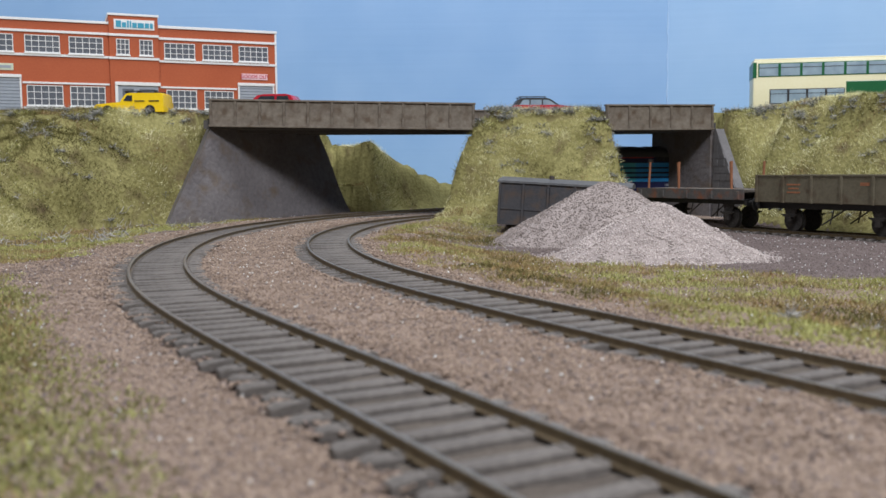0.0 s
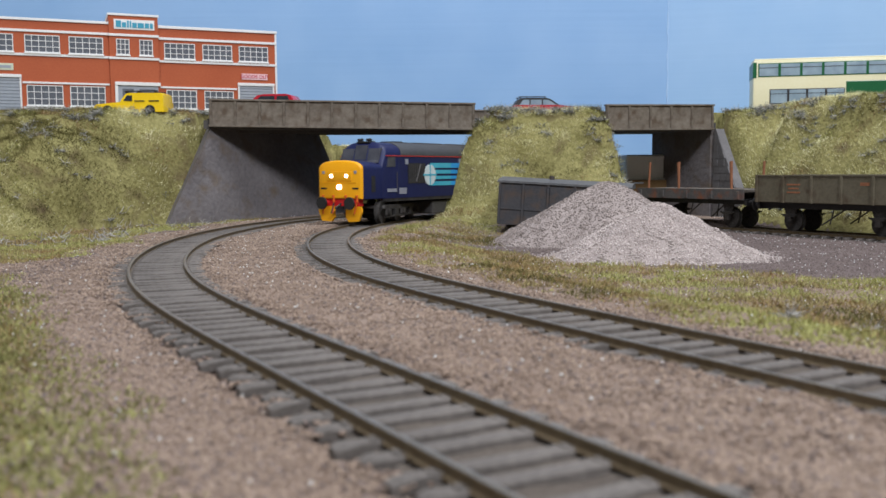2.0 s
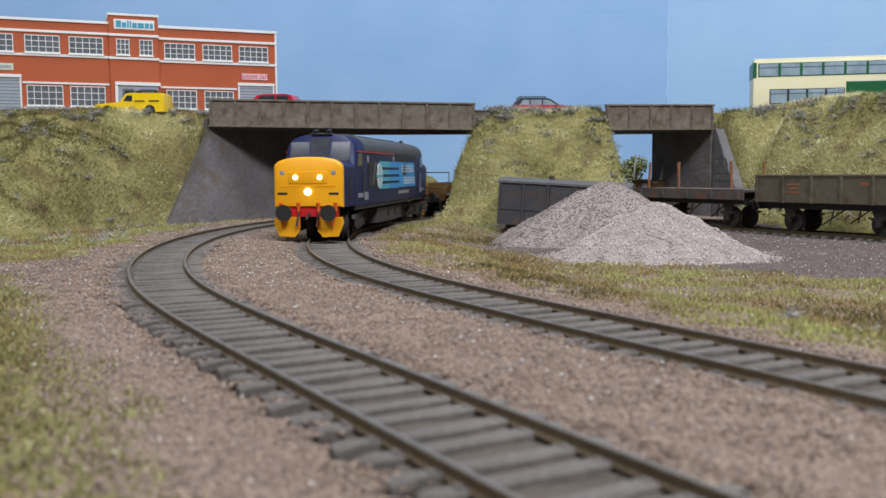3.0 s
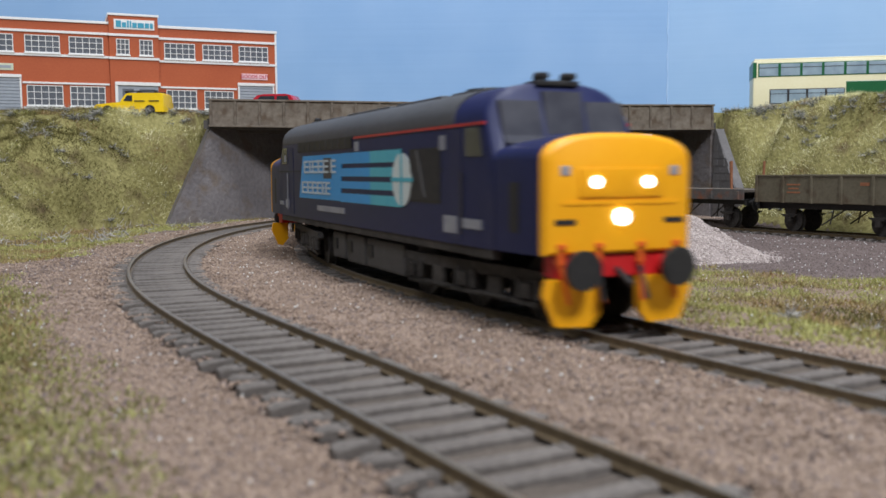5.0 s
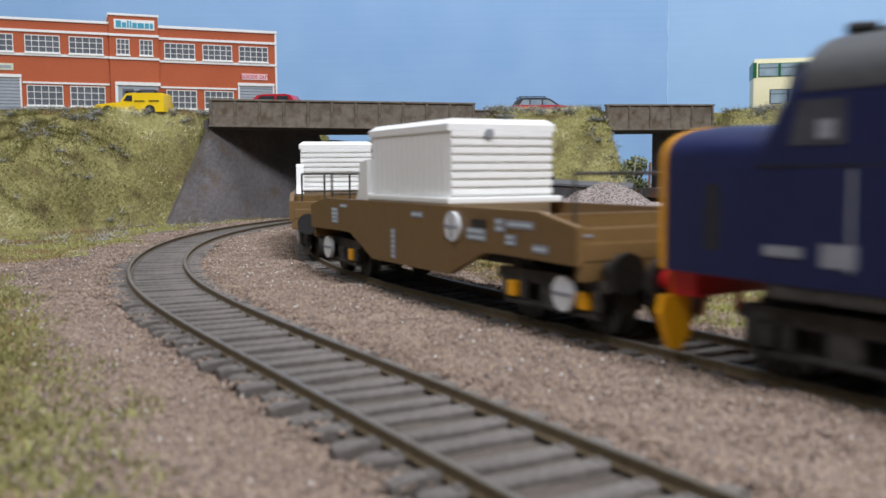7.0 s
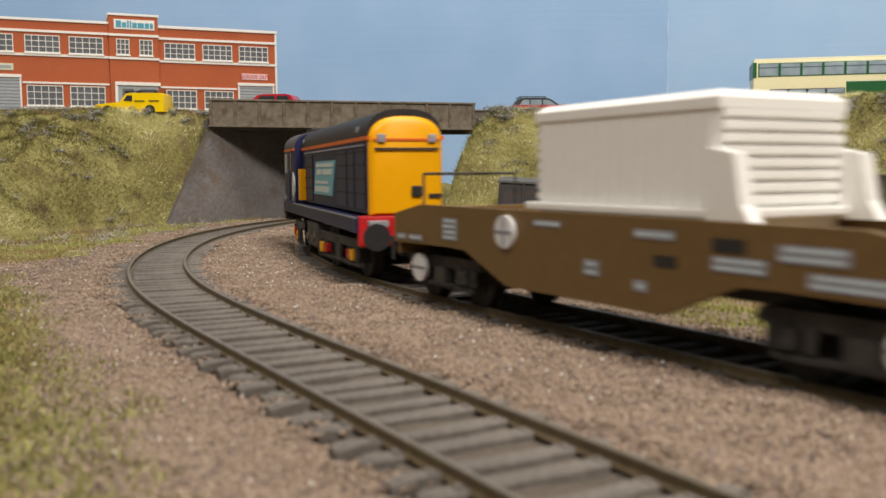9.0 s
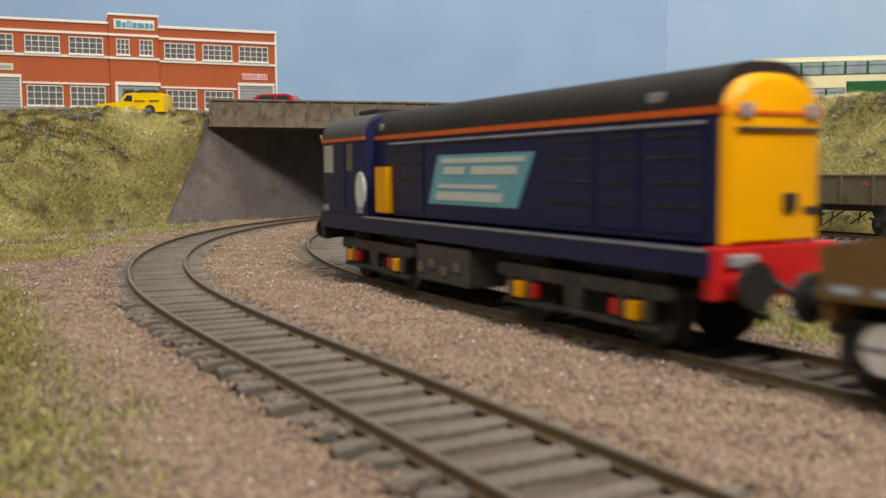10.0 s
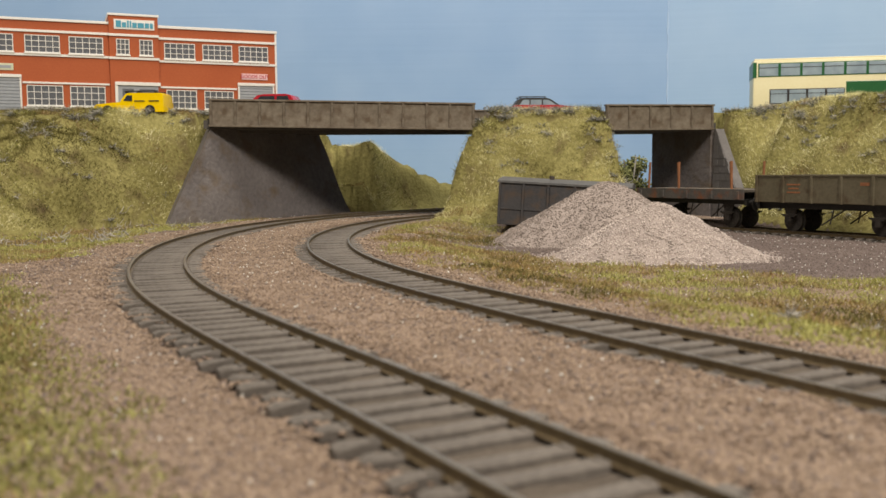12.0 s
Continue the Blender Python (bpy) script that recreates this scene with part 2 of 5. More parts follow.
M_LAMP = material("headlight", (1.0, 0.97, 0.92), (1.0, 0.97, 0.92), 2, 10, 0.3, bump=0, emit=4.5)
M_FLASK = material("flask_white", (0.86, 0.86, 0.84), (0.91, 0.91, 0.89), 2, 30, 0.45, bump=0.01)
M_BROWN = material("wagon_brown", (0.155, 0.09, 0.032), (0.19, 0.113, 0.042), 2, 30, 0.5, bump=0.02)
M_DISC = material("handwheel_white", (0.66, 0.67, 0.69), (0.78, 0.79, 0.80), 1.5, 6, 0.35, bump=0)
M_OLIVE = material("open_wagon_olive", (0.095, 0.082, 0.052), (0.145, 0.125, 0.085), 1.5, 14, 0.7, bump=0.05, dirt=(0.075, 0.05, 0.03), dirt_at=0.62)
M_FLAT = material("flat_wagon_grey", (0.06, 0.058, 0.056), (0.11, 0.10, 0.092), 1.5, 14, 0.75, bump=0.05, dirt=(0.20, 0.07, 0.03), dirt_at=0.60)
M_PLANK = material("worn_planks", (0.10, 0.085, 0.07), (0.19, 0.165, 0.14), 1.5, 10, 0.85, bump=0.06)
M_STAKE = material("rust_stake", (0.22, 0.085, 0.04), (0.32, 0.14, 0.07), 1, 6, 0.8)
M_VAN = material("van_body_grey", (0.04, 0.04, 0.044), (0.07, 0.067, 0.07), 1.5, 12, 0.75, bump=0.05, dirt=(0.085, 0.06, 0.045), dirt_at=0.58)
M_VANROOF = material("van_roof_grey", (0.085, 0.085, 0.088), (0.14, 0.14, 0.14), 1.5, 12, 0.8, bump=0.04)
M_ROOM = material("room_paint", (0.72, 0.72, 0.70), (0.78, 0.78, 0.76), 20, 400, 0.9, bump=0)
M_CARPET = material("room_carpet", (0.16, 0.15, 0.14), (0.22, 0.21, 0.20), 8, 300, 0.95, bump=0)

# ---------------------------------------------------------------- lie of the land


def track_line(x0, y0, heading, bends, before, length):
    """Points every 2 mm along a track whose bend (1/m) changes evenly between knots 120 mm apart; before: straight lead-in."""
    s = np.arange(0, length + 1, 2.0)
    k = np.interp(s, np.arange(len(bends)) * 120.0, bends) * 1e-3
    h = heading + np.concatenate([[0], np.cumsum((k[1:] + k[:-1]) / 2 * 2.0)])
    mid = (h[1:] + h[:-1]) / 2
    x = x0 + np.concatenate([[0], np.cumsum(np.cos(mid) * 2.0)])
    y = y0 + np.concatenate([[0], np.cumsum(np.sin(mid) * 2.0)])
    lead = np.arange(-before, 0, 2.0)
    tail = np.arange(2.0, 760, 2.0)
    x = np.concatenate([x0 + lead * math.cos(heading), x, x[-1] + tail * math.cos(h[-1])])
    y = np.concatenate([y0 + lead * math.sin(heading), y, y[-1] + tail * math.sin(h[-1])])
    h = np.concatenate([np.full(len(lead), heading), h, np.full(len(tail), h[-1])])
    s = np.concatenate([lead, s, s[-1] + tail])
    return s, x, y, h


LINE_A = track_line(38.91, 45.36, 2.0844, (0.174, -0.004, -2.122, -1.666, -2.076, -2.329, -2.342, -2.342, -1.0), 120, 960)
LINE_B = track_line(95.42, 74.75, 2.1232, (-0.506, -0.117, -2.127, -2.056, -2.358, -4.315, -4.442, -3.0, 0.0), 760, 960)
LINE_C = track_line(345.0, 318.0, 2.1118, (0, 0, 0, 0, -3.5, -3.0, 0), 200, 460)


def lateral(line, X, Y):
    """Signed distance of points from a track: positive on the outer side of the bends."""
    s, x, y, h = (a[::3] for a in line)
    out, along = np.empty(X.size), np.empty(X.size)
    xs, ys = X.ravel(), Y.ravel()
    for i in range(0, xs.size, 4000):
        dx, dy = xs[i:i + 4000, None] - x, ys[i:i + 4000, None] - y
        k = np.argmin(dx * dx + dy * dy, axis=1)
        r = np.arange(len(k))
        side = -np.sin(h[k]) * dx[r, k] + np.cos(h[k]) * dy[r, k]
        out[i:i + 4000] = np.sign(side) * np.sqrt(dx[r, k] ** 2 + dy[r, k] ** 2)
        along[i:i + 4000] = s[k]
    return out.reshape(X.shape), along.reshape(X.shape)


_table = np.random.RandomState(5).rand(256, 256)


def vnoise(X, Y, size):
    u, v = X / size + 300.0, Y / size + 300.0
    i, j = np.floor(u).astype(int), np.floor(v).astype(int)
    a, b = u - i, v - j
    a, b = a * a * (3 - 2 * a), b * b * (3 - 2 * b)
    t = lambda p, q: _table[p % 256, q % 256]
    return (t(i, j) * (1 - a) + t(i + 1, j) * a) * (1 - b) + (t(i, j + 1) * (1 - a) + t(i + 1, j + 1) * a) * b


def smooth(t):
    t = np.clip(t, 0, 1)
    return t * t * (3 - 2 * t)


def land(X, Y):
    """Height of the land, and how far it is embankment: 0 none, 1 left, 2 middle, 3 behind, 4 right."""
    la, sa = lateral(LINE_A, X, Y)
    lb, sb = lateral(LINE_B, X, Y)
    lc, sc = lateral(LINE_C, X, Y)
    wob = (vnoise(X, Y, 38) - 0.5) * 12 + (vnoise(X + 90, Y, 15) - 0.5) * 5
    base = (vnoise(X, Y, 9) - 0.5) * 0.5 + (vnoise(X, Y, 40) - 0.5) * 0.6
    beside = np.minimum(np.abs(la), np.abs(lb))
    shoulder = smooth((beside - 13.2) / 5.0) * smooth((60 - beside) / 26) * np.where((la > 0) & (Y < 300), 0.42 + 0.58 * smooth((Y - 180) / 60), 1.0)
    base = base + shoulder * (1.6 + 1.1 * (vnoise(X, Y, 6) - 0.4) + 0.8 * (vnoise(X + 40, Y, 12) - 0.5))
    base = base + 1.2 * smooth((lb - 13.0) / 5.0) * smooth((42 - lb) / 20) * (lb > 0) * (la < -14) * (0.6 + 0.8 * vnoise(X + 70, Y, 8))
    base = base - 5.0 * smooth((-lb - 38) / 40.0) * (lb < 0) * smooth((620 - Y) / 60)
    near = smooth((Y - 545) / 45)
    y0 = np.interp(la, (84, 100, 134), (611, 556, 432))
    y1 = np.interp(la, (84, 134), (650, 624))
    left = np.minimum((la - 40 - 36 * near + wob * 0.6 * (1 - near)) / (28 - 18 * near), (Y - y0 + wob * (0.2 + 2.0 * smooth((la - 92) / 20))) / (y1 - y0))
    zl = 76 * (0.35 * np.clip(left, 0, 1) + 0.65 * smooth(left)) * smooth((790 - sa) / 60)
    crest = np.interp(sa, (700, 745, 775, 830, 900), (62, 56, 42, 24, 8))
    crest = crest + (76 - crest) * smooth((la - 62) / 60) * smooth((-100 - X) / 30)
    zf = crest * smooth((la - 21 + wob * 0.5) / 26) * smooth((sa - 732) / 14)
    mid = np.minimum(np.minimum((-lb - 18 + wob * 0.25) / 12, (Y - 596 + wob) / 46), (127 - X + wob * 0.4) / 16)
    zm = 75 * (0.4 * np.clip(mid, 0, 1) + 0.6 * smooth(mid)) * (lb < 0) * (sb < 840)
    right = np.minimum((-lc - 26 - 44 * smooth((Y - 625) / 30) + wob * 0.6) / (46 - 24 * smooth((Y - 625) / 30)), (lb < 0) * (-lb - 24) / 20 + (lb > 0) * (lb - 24) / 20)
    zr = (76 + 5 * smooth((X - 215) / 60)) * (0.35 * np.clip(right, 0, 1) + 0.65 * smooth(right)) * (X > 170)
    zr = zr * np.where(lb > 0, (X > 225) * 0.97, 1.0)
    # behind the wing wall the bank climbs straight to its crest
    wall_x = 211 - (Y - 640) * 0.2375
    climb = np.minimum(75, 2 + (Y - 636) * 1.5 + (X - 206) * 0.9) * smooth((X - wall_x) / 7) * (Y > 634) * (Y < 780) * (X < 330)
    zr = np.maximum(zr, climb)
    zr = np.where((Y > 800) & (X > 200), np.minimum(zr, 71.4), zr)
    bank = np.stack([zl, zm, zf, zr])
    best = bank.max(axis=0)
    kind = np.where(best > 2.0, bank.argmax(axis=0) + 1, 0)
    rough = ((vnoise(X, Y + best * 0.7, 8) - 0.5) * 4.6 + (vnoise(X + 15, Y + best * 0.7, 15) - 0.5) * 5.5 + (vnoise(X, Y + best * 0.9, 33) - 0.5) * 11.0) * np.where(zf >= best, 0.45, 1.0) * np.clip(best / 12, 0, 1) * np.where(best > 72, 0.22, 1.0) * np.where(Y > 795, 0.1, 1.0)
    return base + best + rough, kind, la, lb, lc


def spread(*runs):
    return np.unique(np.concatenate([np.arange(a, b, c) for a, b, c in runs]))


gx = spread((-900, -330, 45), (-330, 332, 3), (350, 1000, 45))
gy = spread((-900, 60, 40), (60, 330, 3), (330, 800, 4), (800, 1180, 20))
GX, GY = np.meshgrid(gx, gy, indexing="ij")
GZ, GK, GA, GB, GC = land(GX, GY)
nv = np.column_stack([GX.ravel(), GY.ravel(), GZ.ravel()])
ii = np.arange(GX.size).reshape(GX.shape)
quads = np.stack([ii[:-1, :-1], ii[1:, :-1], ii[1:, 1:], ii[:-1, 1:]], axis=-1).reshape(-1, 4)
qk = np.maximum.reduce([GK[:-1, :-1], GK[1:, :-1], GK[1:, 1:], GK[:-1, 1:]]).ravel()


def yard_edge(X, Y):
    """Positive inside the goods yard: beyond the grass that lines the running track."""
    line = np.interp(X, (0, 30, 60, 110, 154, 240), (470, 440, 388, 350, 322, 285))
    return Y - line + 26 * (vnoise(X, Y, 22) - 0.5) + 10 * (vnoise(X, Y, 7) - 0.5)


yard = ((-GB > 46) & (yard_edge(GX, GY) > 0) & (GX > 0) & (GY < 640))[:-1, :-1].ravel()


def piece(name, sel, mat, label, category):
    used, back = np.unique(quads[sel], return_inverse=True)
    return fast_mesh(name, nv[used], back.reshape(-1, 4), mat, label, category, "structure", True)


piece("ground", (qk == 0) & ~yard, M_BALLAST, "sandy brown ballast ground of the layout", "ground")
piece("yard_ground", (qk == 0) & yard, M_YARD, "dark cinder ground of the goods yard", "ground")
for k, name in enumerate(("embankment_left", "embankment_middle", "embankment_behind", "embankment_right"), 1):
    piece(name, qk == k, M_TURFBED, "grassy railway embankment covered in scatter turf", "embankment")

# backdrop boards and the room around the layout
bm = B()
box(bm, -700, 231, 966, 974, -30, 420)
tagged(new("backdrop", mesh_of("backdrop", bm, M_SKY)), "flat sky-blue painted backdrop board behind the layout", "backdrop", kind="structure")
bm = B()
prism(bm, ((231, 966), (900, 790), (902, 798), (231, 974)), "z", -30, 420)
tagged(new("backdrop_side", mesh_of("backdrop_side", bm, M_SKY2)), "pale sky-blue painted backdrop board meeting at a corner", "backdrop", kind="structure")
bm = B()
loft(bm, [[(231 + a + 1.3 * (vnoise(np.array([z * 1.0]), np.array([a * 9.0]), 6)[0] - 0.5), 965.9 - b, z) for a, b in ((-0.8, 0), (-0.4, 0.5), (0.4, 0.5), (0.8, 0))] for z in range(70, 420, 3)])
tagged(new("backdrop_joint", mesh_of("backdrop_joint", bm, M_SKYJOINT)), "rough pale painted filler along the backdrop corner", "joint", kind="structure")
bm = B()
box(bm, -905, 1005, -905, 1185, -46, -14, 3)
tagged(new("baseboard", mesh_of("baseboard", bm, M_PLANK)), "wooden baseboard carrying the whole layout", "baseboard", kind="structure")
for lx in (-840, 940):
    for ly in (-840, 1120):
        bm = B()
        box(bm, lx - 25, lx + 25, ly - 25, ly + 25, -1000, -46, 2)
        tagged(new("baseboard_leg", mesh_of("baseboard_leg", bm, M_PLANK)), "square wooden leg under the baseboard", "leg", kind="structure")
for name, dims, mat in (("floor", (-2600, 2600, -2600, 2400, -1010, -1000), M_CARPET), ("ceiling", (-2600, 2600, -2600, 2400, 1500, 1510), M_ROOM),
                        ("wall_west", (-2610, -2600, -2600, 2400, -1000, 1500), M_ROOM), ("wall_east", (2600, 2610, -2600, 2400, -1000, 1500), M_ROOM),
                        ("wall_south", (-2600, 2600, -2610, -2600, -1000, 1500), M_ROOM), ("wall_north", (-2600, 2600, 2400, 2410, -1000, 1500), M_ROOM)):
    bm = B()
    box(bm, *dims)
    tagged(new(name, mesh_of(name, bm, mat)), "plain room surface round the layout", name.split("_")[0], kind="structure")

# ---------------------------------------------------------------- tracks
RAIL_PROFILE = ((-0.8, 0), (0.8, 0), (0.8, 0.22), (0.24, 0.4), (0.24, 1.2), (0.42, 1.36), (0.42, 1.72), (-0.42, 1.72), (-0.42, 1.36), (-0.24, 1.2), (-0.24, 0.4), (-0.8, 0.22))
HEAD_PROFILE = ((-0.4, 1.71), (0.4, 1.71), (0.4, 1.74), (0.3, 1.78), (-0.3, 1.78), (-0.4, 1.74))


def sleeper_meshes():
    """Seven sleepers, worn and uneven at their ends, with the chairs that hold the rails."""
    r, made = random.Random(31), []
    for v in range(7):
        bm = B()
        w, a, b = 1.45 + 0.12 * r.random(), r.uniform(13.8, 15.4), r.uniform(13.8, 15.4)
        cuts = (-a, -a + 1.2, -11.5, -6, 0, 6, 11.5, b - 1.2, b)
        rings = []
        for y in cuts:
            end = y in (cuts[0], cuts[-1])
            k = 0.72 if end else 1.0
            j = [r.uniform(-0.16, 0.16) for _ in range(6)]
            top = -0.35 if end else 0.0
            rings.append([(-w * k + j[0], y, -1.6), (w * k + j[1], y, -1.6), (w * k + j[1], y, top - 0.3 + j[4] * 0.6), (w * k - 0.3 + j[2], y, top + j[4] * 0.7), (-w * k + 0.3 + j[3], y, top + j[5] * 0.7), (-w * k + j[0], y, top - 0.3 + j[5] * 0.6)])
        loft(bm, rings)
        for c in (-8.8, 8.8):
            for o in (-1.25, 1.25):
                box(bm, -0.7, 0.7, c + o - 0.4, c + o + 0.4, -0.1, 0.2)
        made.append(mesh_of("sleeper", bm, M_SLEEPER))
    return made


SLEEPERS = sleeper_meshes()


def track(label, line, s0, s1, top, sleepers=True):
    t = thing("railway_track", label, "track", kind="structure")
    s, x, y, h = line
    keep = (s >= s0) & (s <= s1)
    s, x, y, h = s[keep][::2], x[keep][::2], y[keep][::2], h[keep][::2]
    for off in (8.8, -8.8):
        bm = B()
        loft(bm, [[(x[i] - math.sin(h[i]) * (off + p), y[i] + math.cos(h[i]) * (off + p), top - 1.78 + q) for p, q in RAIL_PROFILE] for i in range(len(s))])
        rail = part("rail", bm, M_RAIL, t, "weathered brown steel rail", True)
        bm = B()
        loft(bm, [[(x[i] - math.sin(h[i]) * (off + p), y[i] + math.cos(h[i]) * (off + p), top - 1.78 + q) for p, q in HEAD_PROFILE] for i in range(len(s))])
        part("running_surface", bm, M_RAILTOP, rail, "dull worn rail head", True)
    verts, faces = [], []
    w = np.array((-12, -10.5, -7, 0, 7, 10.5, 12.0))
    X = x[:, None] - np.sin(h)[:, None] * w
    Y = y[:, None] + np.cos(h)[:, None] * w
    Z = top - 2.5 + np.array((-1.6, 0.0, 0.1, 0.05, 0.1, 0.0, -1.6)) + (vnoise(X, Y, 3.0) - 0.5) * 0.9
    idx = np.arange(X.size).reshape(X.shape)
    q = np.stack([idx[:-1, :-1], idx[:-1, 1:], idx[1:, 1:], idx[1:, :-1]], -1).reshape(-1, 4)[:, ::-1]
    bed = fast_mesh("track_bed", np.column_stack([X.ravel(), Y.ravel(), Z.ravel()]), q, M_CESS, "fine ballast between the sleepers, darkened for the shade in the gaps", "", "", True)
    bed.parent = t
    if not sleepers:
        return t
    rnd = random.Random(int(s1))
    d = s0 + 3
    while d < s1:
        i = int(np.searchsorted(line[0], d))
        ob = new("sleeper", SLEEPERS[rnd.randrange(7)])
        ob.parent = t
        ob.matrix_basis = mm(line[1][i], line[2][i], top - 1.38 + rnd.uniform(-0.12, 0.05), 0, 0, math.degrees(line[3][i]) + rnd.uniform(-1.2, 1.2))
        d += 7.0
    return t


TRACK_A = track("curved single track with brown rails on grey sleepers", LINE_A, -30, 1010, RT)
TRACK_B = track("curved running track passing under the girder bridge", LINE_B, -700, 1650, RT, False)
TRACK_C = track("half-buried yard siding track under the wagons", LINE_C, -60, 420, -2.2)
# sleepers of the running track, only where they can be seen
rnd = random.Random(8)
for k in range(150):
    i = int(np.searchsorted(LINE_B[0], -90 + 7.0 * k))
    ob = new("sleeper", SLEEPERS[rnd.randrange(7)])
    ob.parent = TRACK_B
    ob.matrix_basis = mm(LINE_B[1][i], LINE_B[2][i], RT - 1.38 + rnd.uniform(-0.12, 0.05), 0, 0, math.degrees(LINE_B[3][i]) + rnd.uniform(-1.5, 1.5))

# ---------------------------------------------------------------- bridges


def girder(parent, a, b, height, posts, thick=3.0):
    """A plate-girder parapet from a to b (centres, mm), with flanges and stiffeners, as a part with its pieces."""
    a, b = Vector(a), Vector(b)
    d = b - a
    L = d.length
    m = Matrix.Translation(a * MM) @ d.to_track_quat("X", "Z").to_matrix().to_4x4()
    bm = B()
    box(bm, 0, L, -0.9, 0.9, -height / 2 + 1, height / 2 - 1)
    g = part("parapet", bm, M_GIRDER, parent, "weathered grey-brown plate girder", at=m)
    bx("flange", M_GIRDER, g, -0.4, L + 0.4, -thick / 2 - 0.6, thick / 2 + 0.6, height / 2 - 1.2, height / 2, 0.2)
    bx("flange", M_GIRDER, g, -0.2, L + 0.2, -thick / 2 - 0.5, thick / 2 + 0.5, -height / 2, -height / 2 + 1.4, 0.2)
    bm = B()
    box(bm, -0.75, 0.75, -1.9, -0.9, -height / 2 + 1.4, height / 2 - 1.2)
    box(bm, -0.3, 0.3, -2.35, -1.9, -height / 2 + 1.4, height / 2 - 3.5)
    stiff = mesh_of("stiffener", bm, M_GIRDER)
    for k in range(posts + 1):
        ob = new("stiffener", stiff)
        ob.parent = g
        ob.matrix_basis = mm(1.2 + (L - 2.4) * k / posts, 0, 0)
    return g


bridge = thing("girder_bridge", "weathered grey-brown plate girder road bridge over two tracks", "bridge")
girder(bridge, (-157.5, 636, 74.3), (22.7, 655, 71.6), 18.8, 11)
girder(bridge, (-120, 722, 74.3), (50, 735, 71.6), 18.8, 11)
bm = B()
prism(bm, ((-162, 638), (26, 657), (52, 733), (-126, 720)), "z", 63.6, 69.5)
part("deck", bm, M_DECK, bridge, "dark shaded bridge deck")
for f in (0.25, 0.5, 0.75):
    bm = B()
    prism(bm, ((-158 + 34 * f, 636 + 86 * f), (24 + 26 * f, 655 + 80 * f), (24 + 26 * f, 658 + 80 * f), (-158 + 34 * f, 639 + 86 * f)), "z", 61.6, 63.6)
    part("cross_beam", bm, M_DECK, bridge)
bridge2 = thing("girder_bridge", "short plate girder road bridge over the yard siding", "bridge")
girder(bridge2, (115.2, 662, 70.8), (196.0, 680, 71.5), 18.2, 5)
girder(bridge2, (100, 735, 70.8), (178, 752, 71.5), 18.2, 5)
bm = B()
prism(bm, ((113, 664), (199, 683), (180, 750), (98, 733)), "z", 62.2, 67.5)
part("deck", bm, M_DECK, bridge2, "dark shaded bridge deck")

# sloping plastered abutment of the long bridge
bm = B()
face = [(-157, 638, 64.2), (-95, 722, 63.6), (-72.5, 735, 0), (-176, 596, 0)]
cols, rows = 18, 12
front, back = [], []
for i in range(cols + 1):
    for j in range(rows + 1):
        u, v = i / cols, j / rows
        top = Vector(face[0]).lerp(Vector(face[1]), u)
        low = Vector(face[3]).lerp(Vector(face[2]), u)
        pnt = top.lerp(low, v)
        n = noise.noise(pnt * 0.05) * 1.6 + noise.noise(pnt * 0.2) * 0.5
        front.append(bm.verts.new(pnt + Vector((0.82, -0.56, 0)) * n * min(1, 4 * v)))
        back.append(bm.verts.new(pnt + Vector((-7, 16, 0))))
R1 = rows + 1
for i in range(cols):
    for j in range(rows):
        q = (i * R1 + j, (i + 1) * R1 + j, (i + 1) * R1 + j + 1, i * R1 + j + 1)
        bm.faces.new([front[k] for k in q])
        bm.faces.new([back[k] for k in q[::-1]])
for i in range(cols):
    for j in (0, rows):
        a, b = i * R1 + j, (i + 1) * R1 + j
        bm.faces.new((front[a], front[b], back[b], back[a]))
for j in range(rows):
    for i in (0, cols):
        a, b = i * R1 + j, i * R1 + j + 1
        bm.faces.new((front[a], front[b], back[b], back[a]))
tagged(new("bridge_abutment", mesh_of("bridge_abutment", bm, M_ABUT, True)), "sloping dark grey plastered abutment under the bridge", "abutment", kind="structure")
bm = B()
prism(bm, ((195, 682), (166, 742), (190, 752), (222, 690)), "z", -8, 63)
tagged(new("yard_abutment", mesh_of("yard_abutment", bm, M_ABUT)), "dark grey abutment wall beside the yard siding", "abutment", kind="structure")
wing = thing("wing_wall", "light grey stone wing wall against the embankment", "wall", kind="structure")
rnd = random.Random(4)
wa, wb = Vector((196.5, 680)), Vector((206, 640))
dirn = (wb - wa).normalized()
turn = mm(wa.x, wa.y, 0, 0, 0, math.degrees(math.atan2(dirn.y, dirn.x)))
bm = B()
prism(bm, ((0, -8), (42, -8), (42, 4), (2, 63), (0, 63)), "y", 0.8, 7)
part("core", bm, M_STONE, wing, at=turn)
for row in range(13):
    z0, z1 = -6 + row * 5.3, -6 + row * 5.3 + 4.9
    reach = 42 - 40 * max(0.0, z1 - 4) / 59
    x = 0.0
    while x < reach - 2.5:
        w = min(rnd.uniform(6, 10), reach - x)
        bm = B()
        top = min(x + w - 0.4, reach)
        prism(bm, ((x, z0), (top + (0.0 if top < reach - 1 else 3.0), z0), (top, z1), (x, z1)), "y", rnd.uniform(-0.1, 0.5), 1.0)
        part("stone", bm, M_STONE, wing, at=turn)
        x += w
# road over both bridges
bm = B()
prism(bm, ((-160, 640), (24, 657), (113, 666), (198, 684), (180, 748), (98, 733), (50, 730), (-124, 718)), "z", 69.7, 70.6)
tagged(new("road", mesh_of("road", bm, M_ROAD)), "dark tarmac road across the bridges", "road", kind="structure")

